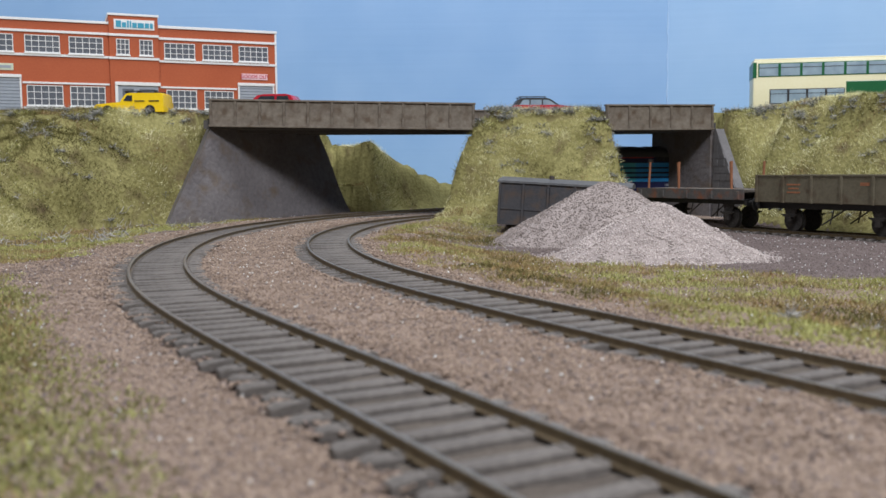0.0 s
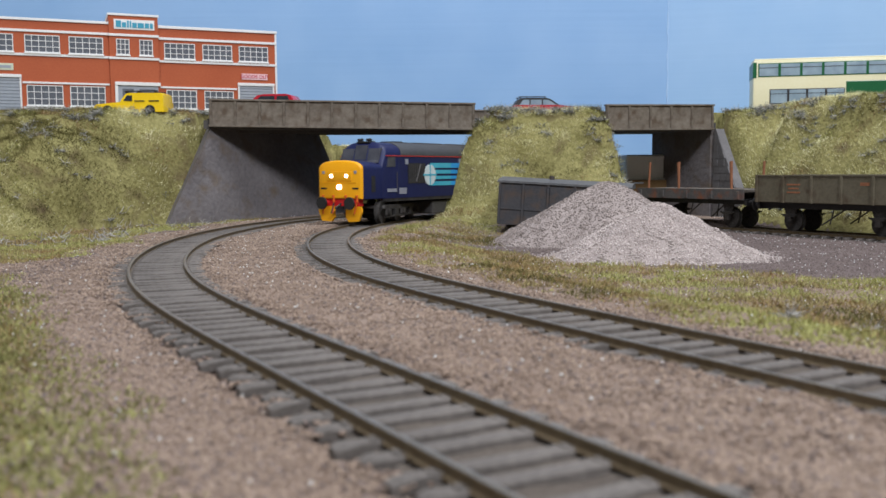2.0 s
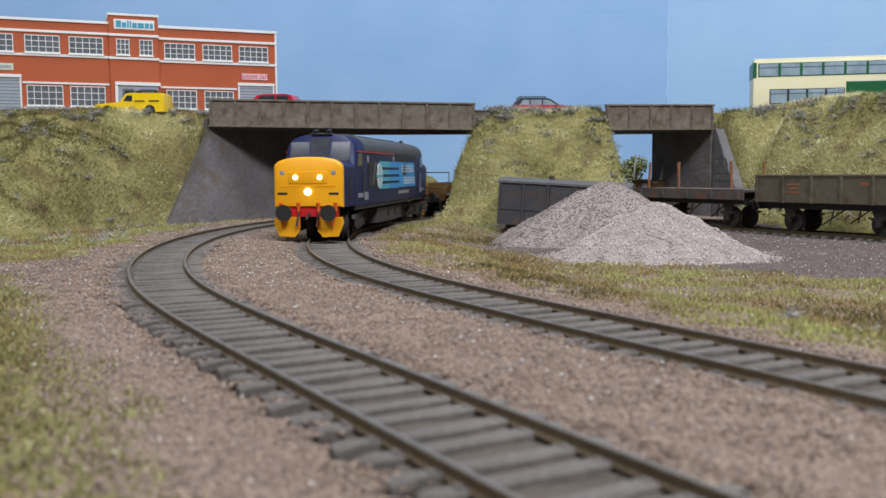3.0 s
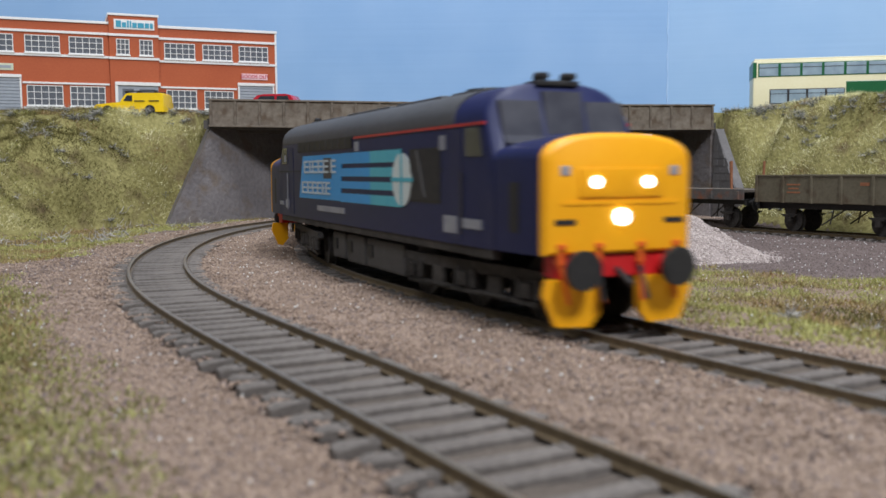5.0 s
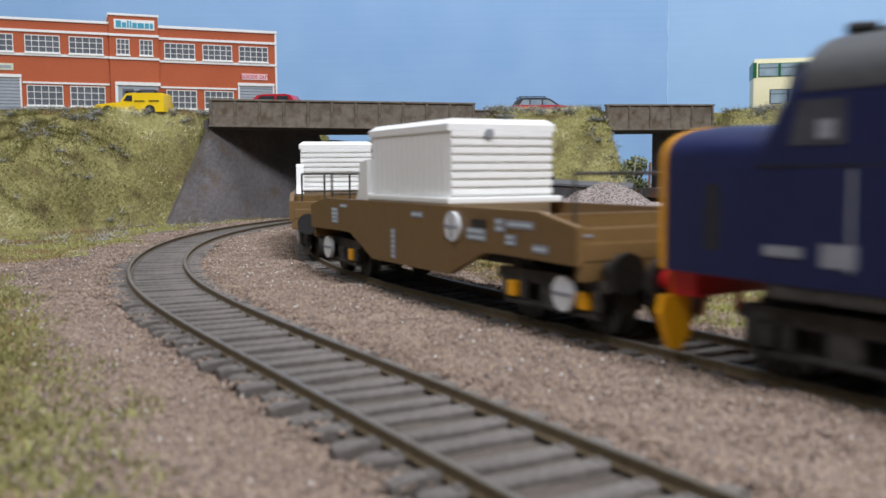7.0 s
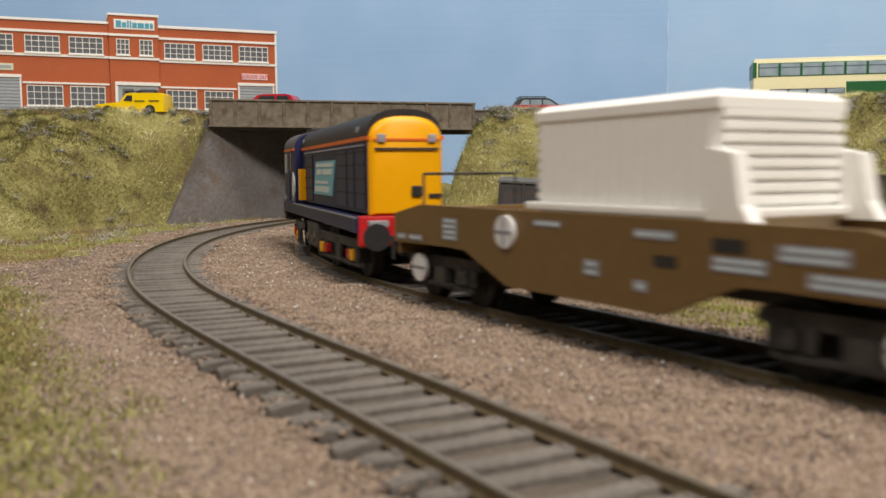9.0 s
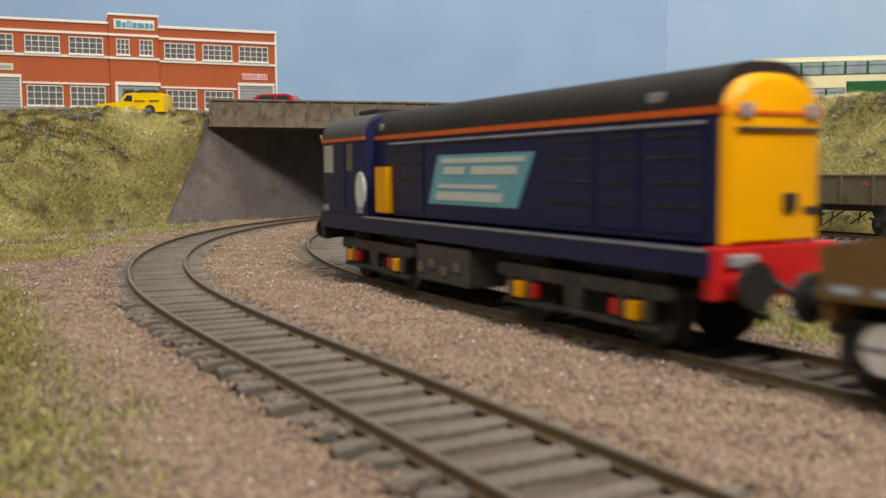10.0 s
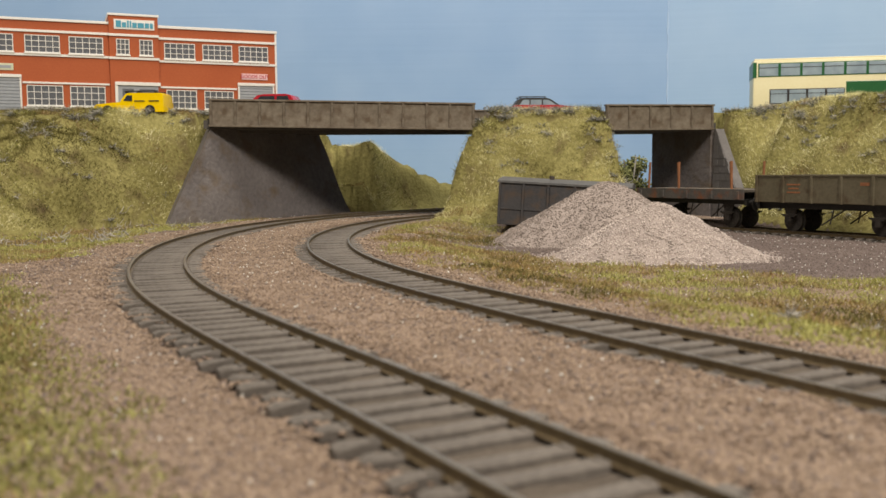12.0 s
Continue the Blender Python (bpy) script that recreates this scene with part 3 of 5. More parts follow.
# ---------------------------------------------------------------- factory on the hill
fac = thing("factory_building", "orange-brick two-storey factory with white bands and windows", "building", mm(-312 - 70 * 0.9246, 665 - 70 * 0.381, 0, 0, 0, 22.4))
FU = 70.0                     # local x of the first visible bay
bm = B()
box(bm, 0, FU + 197, 0.0, 60, 74, 142.6)
wall = part("wall", bm, M_BRICK, fac, "orange brick facade")
bx("parapet", M_WHITE, fac, -0.5, FU + 74, -1.0, 61, 142.6, 144.4, 0.2, "white coping")
bx("parapet", M_WHITE, fac, FU + 108.5, FU + 198, -1.0, 61, 141.6, 143.6, 0.2, "white coping")
bm = B()
box(bm, FU + 74, FU + 108.5, -2.2, 30, 74, 149)
tower = part("tower", bm, M_BRICK, fac, "raised brick entrance bay")
bx("coping", M_WHITE, tower, FU + 73.2, FU + 109.3, -3.0, 31, 149, 150.6, 0.2)
for z, h in ((134.0, 1.7), (117.2, 1.7)):
    bx("band", M_WHITE, fac, 0, FU + 73.4, -0.9, 0.4, z + 0.6, z + h + 0.6, 0.1, "white band")
    bx("band", M_WHITE, fac, FU + 109, FU + 197.6, -0.9, 0.4, z - 0.8, z + h - 0.8, 0.1, "white band")
    bx("band", M_WHITE, tower, FU + 73.4, FU + 109, -3.1, -1.8, z + 0.2, z + h + 0.2, 0.1, "white band")


for z in (98.0, 80.2):
    bx("band", M_WHITE, fac, FU + 15, FU + 73.4, -0.9, 0.4, z + 0.3, z + 1.6, 0.1, "white band")
    bx("band", M_WHITE, fac, FU + 109.3, FU + 166, -0.9, 0.4, z - 0.6, z + 0.7, 0.1, "white band")
bx("corner_strip", M_WHITE, fac, FU + 196.2, FU + 197.6, -0.6, 0.6, 74, 141.6, 0.1, "white corner strip")


def window(parent, u0, u1, z0, z1, nx, nz, y=-0.35, sill=True):
    bm = B()
    box(bm, u0, u1, y + 0.1, y + 0.6, z0, z1)
    w = part("window", bm, M_PANE, parent, "dark glazed multi-pane window")
    bm = B()
    f = 0.55
    for a, b, c, d in ((u0, u1, z0, z0 + f), (u0, u1, z1 - f, z1), (u0, u0 + f, z0 + f, z1 - f), (u1 - f, u1, z0 + f, z1 - f)):
        box(bm, a, b, y - 0.45, y + 0.12, c, d)
    for k in range(1, nx):
        c = u0 + (u1 - u0) * k / nx
        box(bm, c - 0.22, c + 0.22, y - 0.3, y + 0.1, z0 + f, z1 - f)
    for k in range(1, nz):
        c = z0 + (z1 - z0) * k / nz
        box(bm, u0 + f, u1 - f, y - 0.26, y + 0.1, c - 0.2, c + 0.2)
    part("window_frame", bm, M_WHITE, w, "white glazing bars")
    if sill:
        bx("window_sill", M_WHITE, w, u0 - 0.6, u1 + 0.6, y - 1.1, y + 0.1, z0 - 1.0, z0 + 0.05, 0.1)


for u0, u1, s in ((-43, -20, 0), (-13, 10, 0), (17.3, 40.5, 0), (46.5, 69.8, 0), (112.8, 135.2, -1), (140.8, 163, -1), (168.2, 190.8, -1)):
    window(fac, FU + u0, FU + u1, 120.3 + s, 132.6 + 1.6 * s, 5, 3)
for u0, u1 in ((78.8, 88), (95, 104.4)):
    window(tower, FU + u0, FU + u1, 120.8, 132.2, 3, 3, -2.5)
for u0, u1, s in ((17.5, 41.6, 0), (46.3, 70.3, 0), (113.5, 135.7, -1), (141.4, 163.5, -1)):
    window(fac, FU + u0, FU + u1, 82.8 + 0.4 * s, 97.2 + s, 5, 3)


def shutter(u0, u1, z1):
    d = bx("door", M_SHUTTER, fac, u0, u1, -0.25, 0.05, 74, z1, 0, "grey roller shutter door")
    st = (z1 - 74) / 12
    for k in range(12):
        z = 74 + st * k
        bm = B()
        prism(bm, ((-0.2, z), (-0.75, z + 0.3), (-0.75, z + st - 0.3), (-0.2, z + st)), "x", u0, u1)
        part("slat", bm, M_SHUTTER, d)
    bx("door_frame", M_WHITE, d, u0 - 1.5, u1 + 1.5, -1.6, 0.1, z1, z1 + 2.2, 0.2, "white lintel")
    for a in (u0 - 1.3, u1 + 0.1):
        bx("door_frame", M_WHITE, d, a, a + 1.2, -1.2, 0.1, 74, z1, 0.1)


shutter(FU - 16, FU + 13, 102.2)
shutter(FU + 168.2, FU + 193.8, 100.8)
d = bx("door", M_SHUTTER, tower, FU + 79, FU + 107.5, -2.6, -2.1, 74, 98.5, 0, "grey glazed entrance doors")
bx("door_frame", M_WHITE, d, FU + 77, FU + 109.2, -3.6, -2.2, 98.5, 101, 0.2)
bx("door_frame", M_WHITE, d, FU + 77, FU + 79, -3.4, -2.2, 74, 98.5, 0.1)
bx("pane", M_PANE, d, FU + 82, FU + 90, -2.8, -2.6, 80, 96)
bx("pane", M_PANE, d, FU + 94, FU + 105, -2.8, -2.6, 80, 96)
sign = bx("name_sign", M_WHITE, tower, FU + 77.6, FU + 106, -2.8, -2.1, 139.3, 146.4, 0.1, "white name board with plain blue bars")
for k, (a, b, top) in enumerate(((79, 82.6, 145.4), (83.2, 86.2, 144.2), (86.8, 88.0, 145.4), (88.6, 89.8, 145.4), (90.4, 93.6, 144.2), (94.2, 98.6, 144.2), (99.2, 102.2, 144.2), (102.8, 105.0, 144.2))):
    bx("bar", M_SIGNBLUE, sign, FU + a, FU + b, -3.1, -2.8, 140.6, top)
s = bx("goods_sign", M_SIGNPINK, fac, FU + 170, FU + 190, -0.7, 0.0, 105.6, 110.2, 0.05, "pale pink sign with red letters")
txt = bpy.data.curves.new("sign_text", "FONT")
txt.body, txt.size, txt.align_x, txt.align_y, txt.extrude = "GOODS OUT", 3.7 * MM, "CENTER", "CENTER", 0.1 * MM
txt.materials.append(M_REDINK)
ob = new("sign_text", txt)
ob.parent = s
ob.matrix_basis = mm(FU + 180, -0.85, 107.9, 90, 0, 0)
s = bx("goods_sign", M_SIGNGREEN, fac, FU - 12, FU + 9.5, -0.7, 0.0, 107.2, 112, 0.05, "pale green sign with plain bars")
bx("bar", M_SHUTTER, s, FU - 10, FU + 8, -0.9, -0.7, 108.6, 110.6)

# ---------------------------------------------------------------- road vehicles


def car(label, m, paint, L, W, H, profile, glass, name="toy_car"):
    """profile: side outline as (x, z) fractions, front at 1; glass: window outlines on the side."""
    t = thing(name, label, "car", m)
    bm = B()
    half = [(x * L - L / 2, z * H) for x, z in profile]
    rings = []
    for y, inset in ((-W / 2, 0.12), (-W / 2 + 0.8, 0.02), (0, 0.0), (W / 2 - 0.8, 0.02), (W / 2, 0.12)):
        rings.append([(x * (1 - inset * 0.15), y * (1 - 0.16 * max(0, z / H - 0.55) * 2), z * (1 - inset * 0.12) + inset * 0.5) for x, z in half])
    loft(bm, rings)
    part("body", bm, paint, t, "", True)
    for side in (-1, 1):
        for g in glass:
            bm = B()
            pts = [(x * L - L / 2, z * H) for x, z in g]
            yy = side * W / 2
            lean = [yy * (1 - 0.16 * max(0, z / H - 0.55) * 2) + side * 0.12 for x, z in pts]
            vs = [bm.verts.new((x, ly, z)) for (x, z), ly in zip(pts, lean)] + [bm.verts.new((x, ly - side * 0.6, z)) for (x, z), ly in zip(pts, lean)]
            n = len(pts)
            bm.faces.new(vs[:n])
            bm.faces.new(vs[n:][::-1])
            for k in range(n):
                bm.faces.new((vs[k], vs[(k + 1) % n], vs[n + (k + 1) % n], vs[n + k]))
            part("side_window", bm, M_CARGLASS, t, "dark side window")
        for x in (0.2, 0.8):
            bm = B()
            cyl(bm, (x * L - L / 2, side * (W / 2 - 0.9), 3.6), "y", 3.6, 2.4, 18)
            w = part("wheel", bm, M_RUBBER, t)
            bm = B()
            cyl(bm, (x * L - L / 2, side * (W / 2 + 0.35), 3.6), "y", 2.0, 0.3, 14)
            part("hubcap", bm, M_STEEL, w)
    return t


VANP = ((0.0, 0.16), (0.0, 0.5), (0.015, 0.92), (0.05, 0.98), (0.50, 1.0), (0.55, 0.96), (0.63, 0.60), (0.96, 0.52), (1.0, 0.42), (1.0, 0.16))
v = car("small bright yellow three-wheeled van parked on the embankment", mm(-211, 645, 72.6, 0, 0, 176), M_CARYELLOW, 49, 19, 15.6, VANP,
        (((0.45, 0.64), (0.455, 0.88), (0.53, 0.88), (0.575, 0.64)),), "delivery_van")
bm = B()
for x in (-18, -6, 2):
    box(bm, x - 0.5, x + 0.5, -8, 8, 15.4, 16.4)
for y in (-8, 8):
    box(bm, -20, 3, y - 0.4, y + 0.4, 16.2, 16.9)
part("roof_rack", bm, M_BLACK, v)
bm = B()
for k in range(2):
    box(bm, -21 + 10 * k, -14 + 10 * k, 9.2, 9.65, 9.6, 10.2)
part("lettering", bm, M_BLACK, v, "dark unreadable lettering bars")
ESTP = ((0.0, 0.2), (0.0, 0.55), (0.05, 0.62), (0.13, 0.95), (0.2, 1.0), (0.52, 1.0), (0.6, 0.95), (0.72, 0.62), (0.96, 0.52), (1.0, 0.45), (1.0, 0.2))
ESTG = (((0.13, 0.62), (0.17, 0.92), (0.32, 0.92), (0.32, 0.62)), ((0.35, 0.62), (0.35, 0.92), (0.54, 0.92), (0.66, 0.62)))
car("red car crossing the girder bridge roadway", mm(-126, 682, 70.7, 0, 0, 172), M_CARRED, 54, 22, 19.0, ESTP, ESTG)
HATP = ((0.0, 0.2), (0.0, 0.62), (0.04, 0.70), (0.70, 0.70), (0.96, 0.58), (1.0, 0.5), (1.0, 0.2))
h = car("red hatchback with a black roof on the hill", mm(75, 690, 71.6, 0, 0, 4), M_CARRED, 50, 21, 13.6, HATP, (), "hatchback")
bm = B()
loft(bm, [[(x * (1 - 0.06 * i), y, z) for x, z in ((-24, 8.8), (-20, 13.8), (-17, 14.5), (0, 14.7), (3, 14.0), (11, 8.8))] for i, y in ((1, -8.6), (0, -7.9), (0, 7.9), (1, 8.6))])
cab = part("roof", bm, M_BLACK, h, "black roof and pillars", True)
for x0, x1, x2, x3 in ((-19.5, -12.5, -12.5, -17.0), (-11.5, -3.5, -3.5, -11.5), (-2.5, 7.5, 1.5, -2.5)):
    bm = B()
    prism(bm, ((x0, 9.6), (x1, 9.6), (x2, 13.3), (x3, 13.3)), "y", -8.9, 8.9)
    part("side_window", bm, M_BUSGLASS, cab, "pale see-through side window")
bm = B()
for s_ in (-1, 1):
    rod(bm, (-20, s_ * 6.5, 15.6), (0, s_ * 6.5, 15.6), 0.35)
    for x_ in (-19, -1):
        rod(bm, (x_, s_ * 6.5, 14.3), (x_, s_ * 6.5, 15.7), 0.35)
part("roof_rail", bm, M_BLACK, h)

bus = thing("double_decker_bus", "cream and green double-decker bus on the hill road", "bus", mm(343.5, 836, 71.6, 0, 0, -12.6))
L, W, H = 132.0, 32.0, 58.0
bm = B()
box(bm, -L / 2, L / 2, -W / 2, W / 2, 4, H, 2.0)
part("body", bm, M_BUSCREAM, bus, "cream body", True)
bx("skirt", M_BUSGREEN, bus, 11, L / 2 + 0.3, -W / 2 - 0.3, W / 2 + 0.3, 4, 38, 0.6, "green lower panels")
bx("corner_panel", M_BUSGREEN, bus, -L / 2 - 0.3, -L / 2 + 3, -W / 2 - 0.25, W / 2 + 0.25, 42.5, 56, 0.4, "green corner panel")
bm = B()
box(bm, -L / 2 + 1, L / 2 - 1, -W / 2 + 1, W / 2 - 1, H - 0.3, H + 1.2, 0.6)
part("roof", bm, M_BUSCREAM, bus)
for z0, z1, x0, x1, dark in ((44, 54.4, -L / 2 + 4, L / 2 - 2, 1), (20, 31.6, -L / 2 + 14, 10.5, 1)):
    bx("window_band", M_BUSGREEN if z0 > 30 else M_BLACK, bus, x0, x1, -W / 2 - 0.35, W / 2 + 0.35, z0 - 0.8, z1 + 0.8, 0.3, "dark window surround")
    n = 7 if z0 > 30 else 4
    for k in range(n):
        a = x0 + (x1 - x0) * (k + 0.06) / n
        b = x0 + (x1 - x0) * (k + 0.94) / n
        p = bx("window", M_BUSGLASS, bus, a, b, -W / 2 - 0.6, -W / 2 - 0.2, z0, z1, 0.15, "pale bus window")
        bx("opening_light", M_BLACK, p, a, b, -W / 2 - 0.75, -W / 2 - 0.55, z1 - 3.6, z1 - 3.1)
for x in (-40, 36):
    for s in (-1, 1):
        bm = B()
        cyl(bm, (x, s * (W / 2 - 1.5), 6.4), "y", 6.4, 4, 22)
        part("wheel", bm, M_RUBBER, bus)

# ---------------------------------------------------------------- yard


def grains(name, P, size, mat, label, seed, flat=0.8, category="gravel"):
    """Small irregular eight-sided stones at the points P (mm)."""
    r = np.random.RandomState(seed)
    n = len(P)
    base = np.array(((1, 0, 0), (-1, 0, 0), (0, 1, 0), (0, -1, 0), (0, 0, 1), (0, 0, -1.0)))
    tri = np.array(((0, 2, 4), (2, 1, 4), (1, 3, 4), (3, 0, 4), (2, 0, 5), (1, 2, 5), (3, 1, 5), (0, 3, 5)))
    s = size[:, None, None] if np.ndim(size) else np.full((n, 1, 1), size)
    v = base[None] * s * r.uniform(0.6, 1.25, (n, 6, 1)) + r.uniform(-0.2, 0.2, (n, 6, 3)) * s
    q = r.normal(size=(n, 4))
    q /= np.linalg.norm(q, axis=1, keepdims=True)
    w, x, y, z = q.T
    R = np.stack([1 - 2 * (y * y + z * z), 2 * (x * y - z * w), 2 * (x * z + y * w), 2 * (x * y + z * w), 1 - 2 * (x * x + z * z), 2 * (y * z - x * w),
                  2 * (x * z - y * w), 2 * (y * z + x * w), 1 - 2 * (x * x + y * y)], -1).reshape(n, 3, 3)
    v = np.einsum("nij,nkj->nki", R, v)
    v[..., 2] *= flat
    v += P[:, None, :]
    f = (tri[None] + 6 * np.arange(n)[:, None, None]).reshape(-1, 3)
    return fast_mesh(name, v.reshape(-1, 3), f, mat, label, category)


def heap(cx, cy, r, top, base, seed, stone, sx=1.0):
    n, m = 60, 26
    rs = np.random.RandomState(seed)
    verts, faces = [], []
    ph = rs.uniform(0, 6, 4)

    def hgt(a, q):
        rr = r * (1 + 0.09 * np.sin(2 * a + ph[0]) + 0.06 * np.sin(3 * a + ph[1]) + 0.03 * np.sin(7 * a + ph[2]))
        x, y = cx + np.cos(a) * rr * q * sx, cy + np.sin(a) * rr * q
        z = base + (top - base) * (1 - (0.16 ** 1.6 + q ** 1.6) ** (1 / 1.6) + 0.09) + (vnoise(x, y, 6) - 0.5) * 2.0 + (vnoise(x, y, 2.5) - 0.5) * 0.8
        return x, y, z

    A, Q = np.meshgrid(np.linspace(0, 2 * np.pi, n, endpoint=False), np.linspace(0, 1.08, m), indexing="ij")
    x, y, z = hgt(A, Q)
    idx = np.arange(n * m).reshape(n, m)
    nxt = np.roll(idx, -1, axis=0)
    quad = np.stack([idx[:, :-1], idx[:, 1:], nxt[:, 1:], nxt[:, :-1]], -1).reshape(-1, 4)
    ob = fast_mesh("gravel_cone", np.column_stack([x.ravel(), y.ravel(), z.ravel()]), quad, M_HEAPBED, "cone-shaped heap of pale grey-pink gravel", "gravel heap", "", True)
    k = 15000
    a, q = rs.uniform(0, 2 * np.pi, k), np.sqrt(rs.uniform(0, 1.15, k))
    x, y, z = hgt(a, q)
    g = grains("gravel", np.column_stack([x, y, z + 0.05]), rs.uniform(0.28, 0.62, k), stone, "", seed, 0.8, "")
    g.parent = ob
    a, q = rs.uniform(0, 2 * np.pi, 2600), 1.0 + np.abs(rs.normal(0, 0.13, 2600))
    x, y, z = hgt(a, q)
    grains("spilt_gravel", np.column_stack([x, y, land(x, y)[0] + 0.15]), rs.uniform(0.25, 0.55, 2600), stone, "loose pale gravel spilt round the heap", seed + 40)
    return ob


heap(88, 500, 46, 30.0, -4.6, 3, M_HEAPDARK, 1.22)
heap(97.5, 420, 40, 20.0, -4.8, 4, M_HEAP, 1.14)

van = thing("grounded_van_body", "dark grey grounded wagon body with a pale roof", "van body", mm(33, 566, 1.6, 0, 3.4, -15))
bm = B()
box(bm, 0, 78, 0, 34, 0, 25.5, 0.3)
part("body", bm, M_VAN, van)
bm = B()
prism(bm, ((-1, 25.4), (-1, 26.6), (6, 28.0), (17, 28.8), (28, 28.0), (35, 26.6), (35, 25.4)), "x", -1, 79)
part("roof", bm, M_VANROOF, van, "pale grey curved roof", True)
for x in (0.6, 15, 30, 46, 62, 77):
    bx("post", M_VAN, van, x - 0.7, x + 0.7, -0.9, 0.1, 0.4, 25.2, 0.15)
for x0, x1 in ((31, 45.4), (46.6, 61)):
    d = bx("door", M_VAN, van, x0, x1, -0.6, 0.1, 1.5, 24, 0.15)
    bm = B()
    rod(bm, (x0 + 1, -0.9, 2.5), (x1 - 1, -0.9, 22.5), 0.45)
    part("brace", bm, M_VAN, d)
bx("waist_rail", M_VAN, van, 1, 30, -0.5, 0.1, 9.4, 10.2)
bm = B()
cyl(bm, (30, 12, 29.4), "z", 1.5, 2.4, 12)
part("vent", bm, M_VAN, van)


def at_c(d):
    i = int(np.searchsorted(LINE_C[0], d))
    return LINE_C[1][i], LINE_C[2][i], math.degrees(LINE_C[3][i])


def small_wheels(t, xs, r=6.2, spokes=False):
    for x in xs:
        bm = B()
        for s in (-1, 1):
            cyl(bm, (x, s * 7.9, r), "y", r, 2.0, 24)
            cyl(bm, (x, s * 6.7, r), "y", r + 0.7, 0.6, 24)
        cyl(bm, (x, 0, r), "y", 0.9, 18, 8)
        part("wheelset", bm, M_BOGIE, t, "", True)


def under_frame(t, L, x_axles, z=14.5):
    for s in (-1, 1):
        bx("solebar", M_BLACK, t, -L / 2, L / 2, s * 12 - 0.8, s * 12 + 0.8, z - 3.4, z, 0.2)
        for x in x_axles:
            bm = B()
            prism(bm, ((x - 4.4, z - 3), (x + 4.4, z - 3), (x + 1.4, 4.6), (x - 1.4, 4.6)), "y", s * 11.2 - 0.4, s * 11.2 + 0.4)
            box(bm, x - 1.6, x + 1.6, s * 11.8 - 1.2, s * 11.8 + 1.2, 5.0, 8.2, 0.2)
            part("axle_guard", bm, M_BOGIE, t)
            bm = B()
            for k in range(4):
                box(bm, x - 5.6 + 0.7 * k, x + 5.6 - 0.7 * k, s * 12.4 - 0.7, s * 12.4 + 0.7, 9.6 - 0.4 * k, 10.0 - 0.4 * k)
            part("leaf_spring", bm, M_BOGIE, t)
        bm = B()
        rod(bm, (-8, s * 12, z - 3), (6, s * 12.6, 4.6), 0.45)
        rod(bm, (-1, s * 12, z - 3), (1, s * 12.4, 5.2), 0.4)
        part("brake_lever", bm, M_BOGIE, t)
    for e in (-1, 1):
        bx("headstock", M_BLACK, t, e * (L / 2) - 0.9, e * (L / 2) + 0.9, -15, 15, z - 4, z, 0.2)
        for s in (-1, 1):
            bm = B()
            cyl(bm, (e * (L / 2 + 2), s * 11.5, z - 2), "x", 1.4, 4, 14)
            cyl(bm, (e * (L / 2 + 5), s * 11.5, z - 2), "x", 3.0, 0.9, 18)
            part("buffer", bm, M_BLACK, t, "", True)
        bm = B()
        rod(bm, (e * (L / 2), 0, z - 3), (e * (L / 2 + 5), 0, z - 5), 0.6)
        part("coupling", bm, M_BLACK, t)


cx, cy, ca = at_c(233)
ow = thing("open_wagon", "weathered olive-brown open steel wagon on the siding", "wagon", mm(cx, cy, -2.2, 0, 0, ca))
L = 96.0
bm = B()
for s in (-1, 1):
    box(bm, -L / 2, L / 2, s * 17 - 0.6, s * 17 + 0.6, 17, 31.6)
for e in (-1, 1):
    box(bm, e * L / 2 - 0.6, e * L / 2 + 0.6, -16.4, 16.4, 17, 31.6)
box(bm, -L / 2 + 0.6, L / 2 - 0.6, -16.4, 16.4, 16.6, 18)
part("body", bm, M_OLIVE, ow, "olive-brown steel body")
for s in (-1, 1):
    bx("top_rail", M_OLIVE, ow, -L / 2 - 0.5, L / 2 + 0.5, s * 17 - 1.1, s * 17 + 1.1, 31.6, 32.6, 0.15)
    for k in range(6):
        x = -L / 2 + 0.8 + (L - 1.6) * k / 5
        bx("rib", M_OLIVE, ow, x - 0.7, x + 0.7, s * 17.9 - 0.7, s * 17.9 + 0.7, 16.6, 31.6, 0.15)
for x0, x1, z0 in ((-26, -20.5, 26.8), (17, 26, 26.6), (18, 25, 24.4), (17, 26, 22.2)):
    bx("label_panel", M_STAKE, ow, x0, x1, 17.55, 17.72, z0, z0 + (1.7 if x0 < 0 else 0.9), 0, "faded rust-brown marking bar")
small_wheels(ow, (-28, 28))
under_frame(ow, L, (-28, 28), 16.6)

cx, cy, ca = at_c(338)
fw = thing("flat_wagon", "weathered flat wagon with rusty stakes on the siding", "wagon", mm(cx, cy, -2.2, 0, 0, ca))
L = 92.0
bm = B()
for k in range(23):
    x = -L / 2 + L * k / 23
    box(bm, x + 0.15, x + L / 23 - 0.15, -16, 16, 22.0, 23.6 + 0.15 * math.sin(k * 2.3), 0.1)
part("deck", bm, M_PLANK, fw, "worn plank deck")
for s in (-1, 1):
    bx("side_plank", M_FLAT, fw, -L / 2, L / 2, s * 16.4 - 0.6, s * 16.4 + 0.6, 17.4, 23.9, 0.15, "grey and rust side rail")
    for k in range(5):
        x = -L / 2 + 4 + (L - 8) * k / 4
        bx("stake_pocket", M_FLAT, fw, x - 1, x + 1, s * 17.3 - 0.5, s * 17.3 + 0.5, 18, 22.6, 0.15)
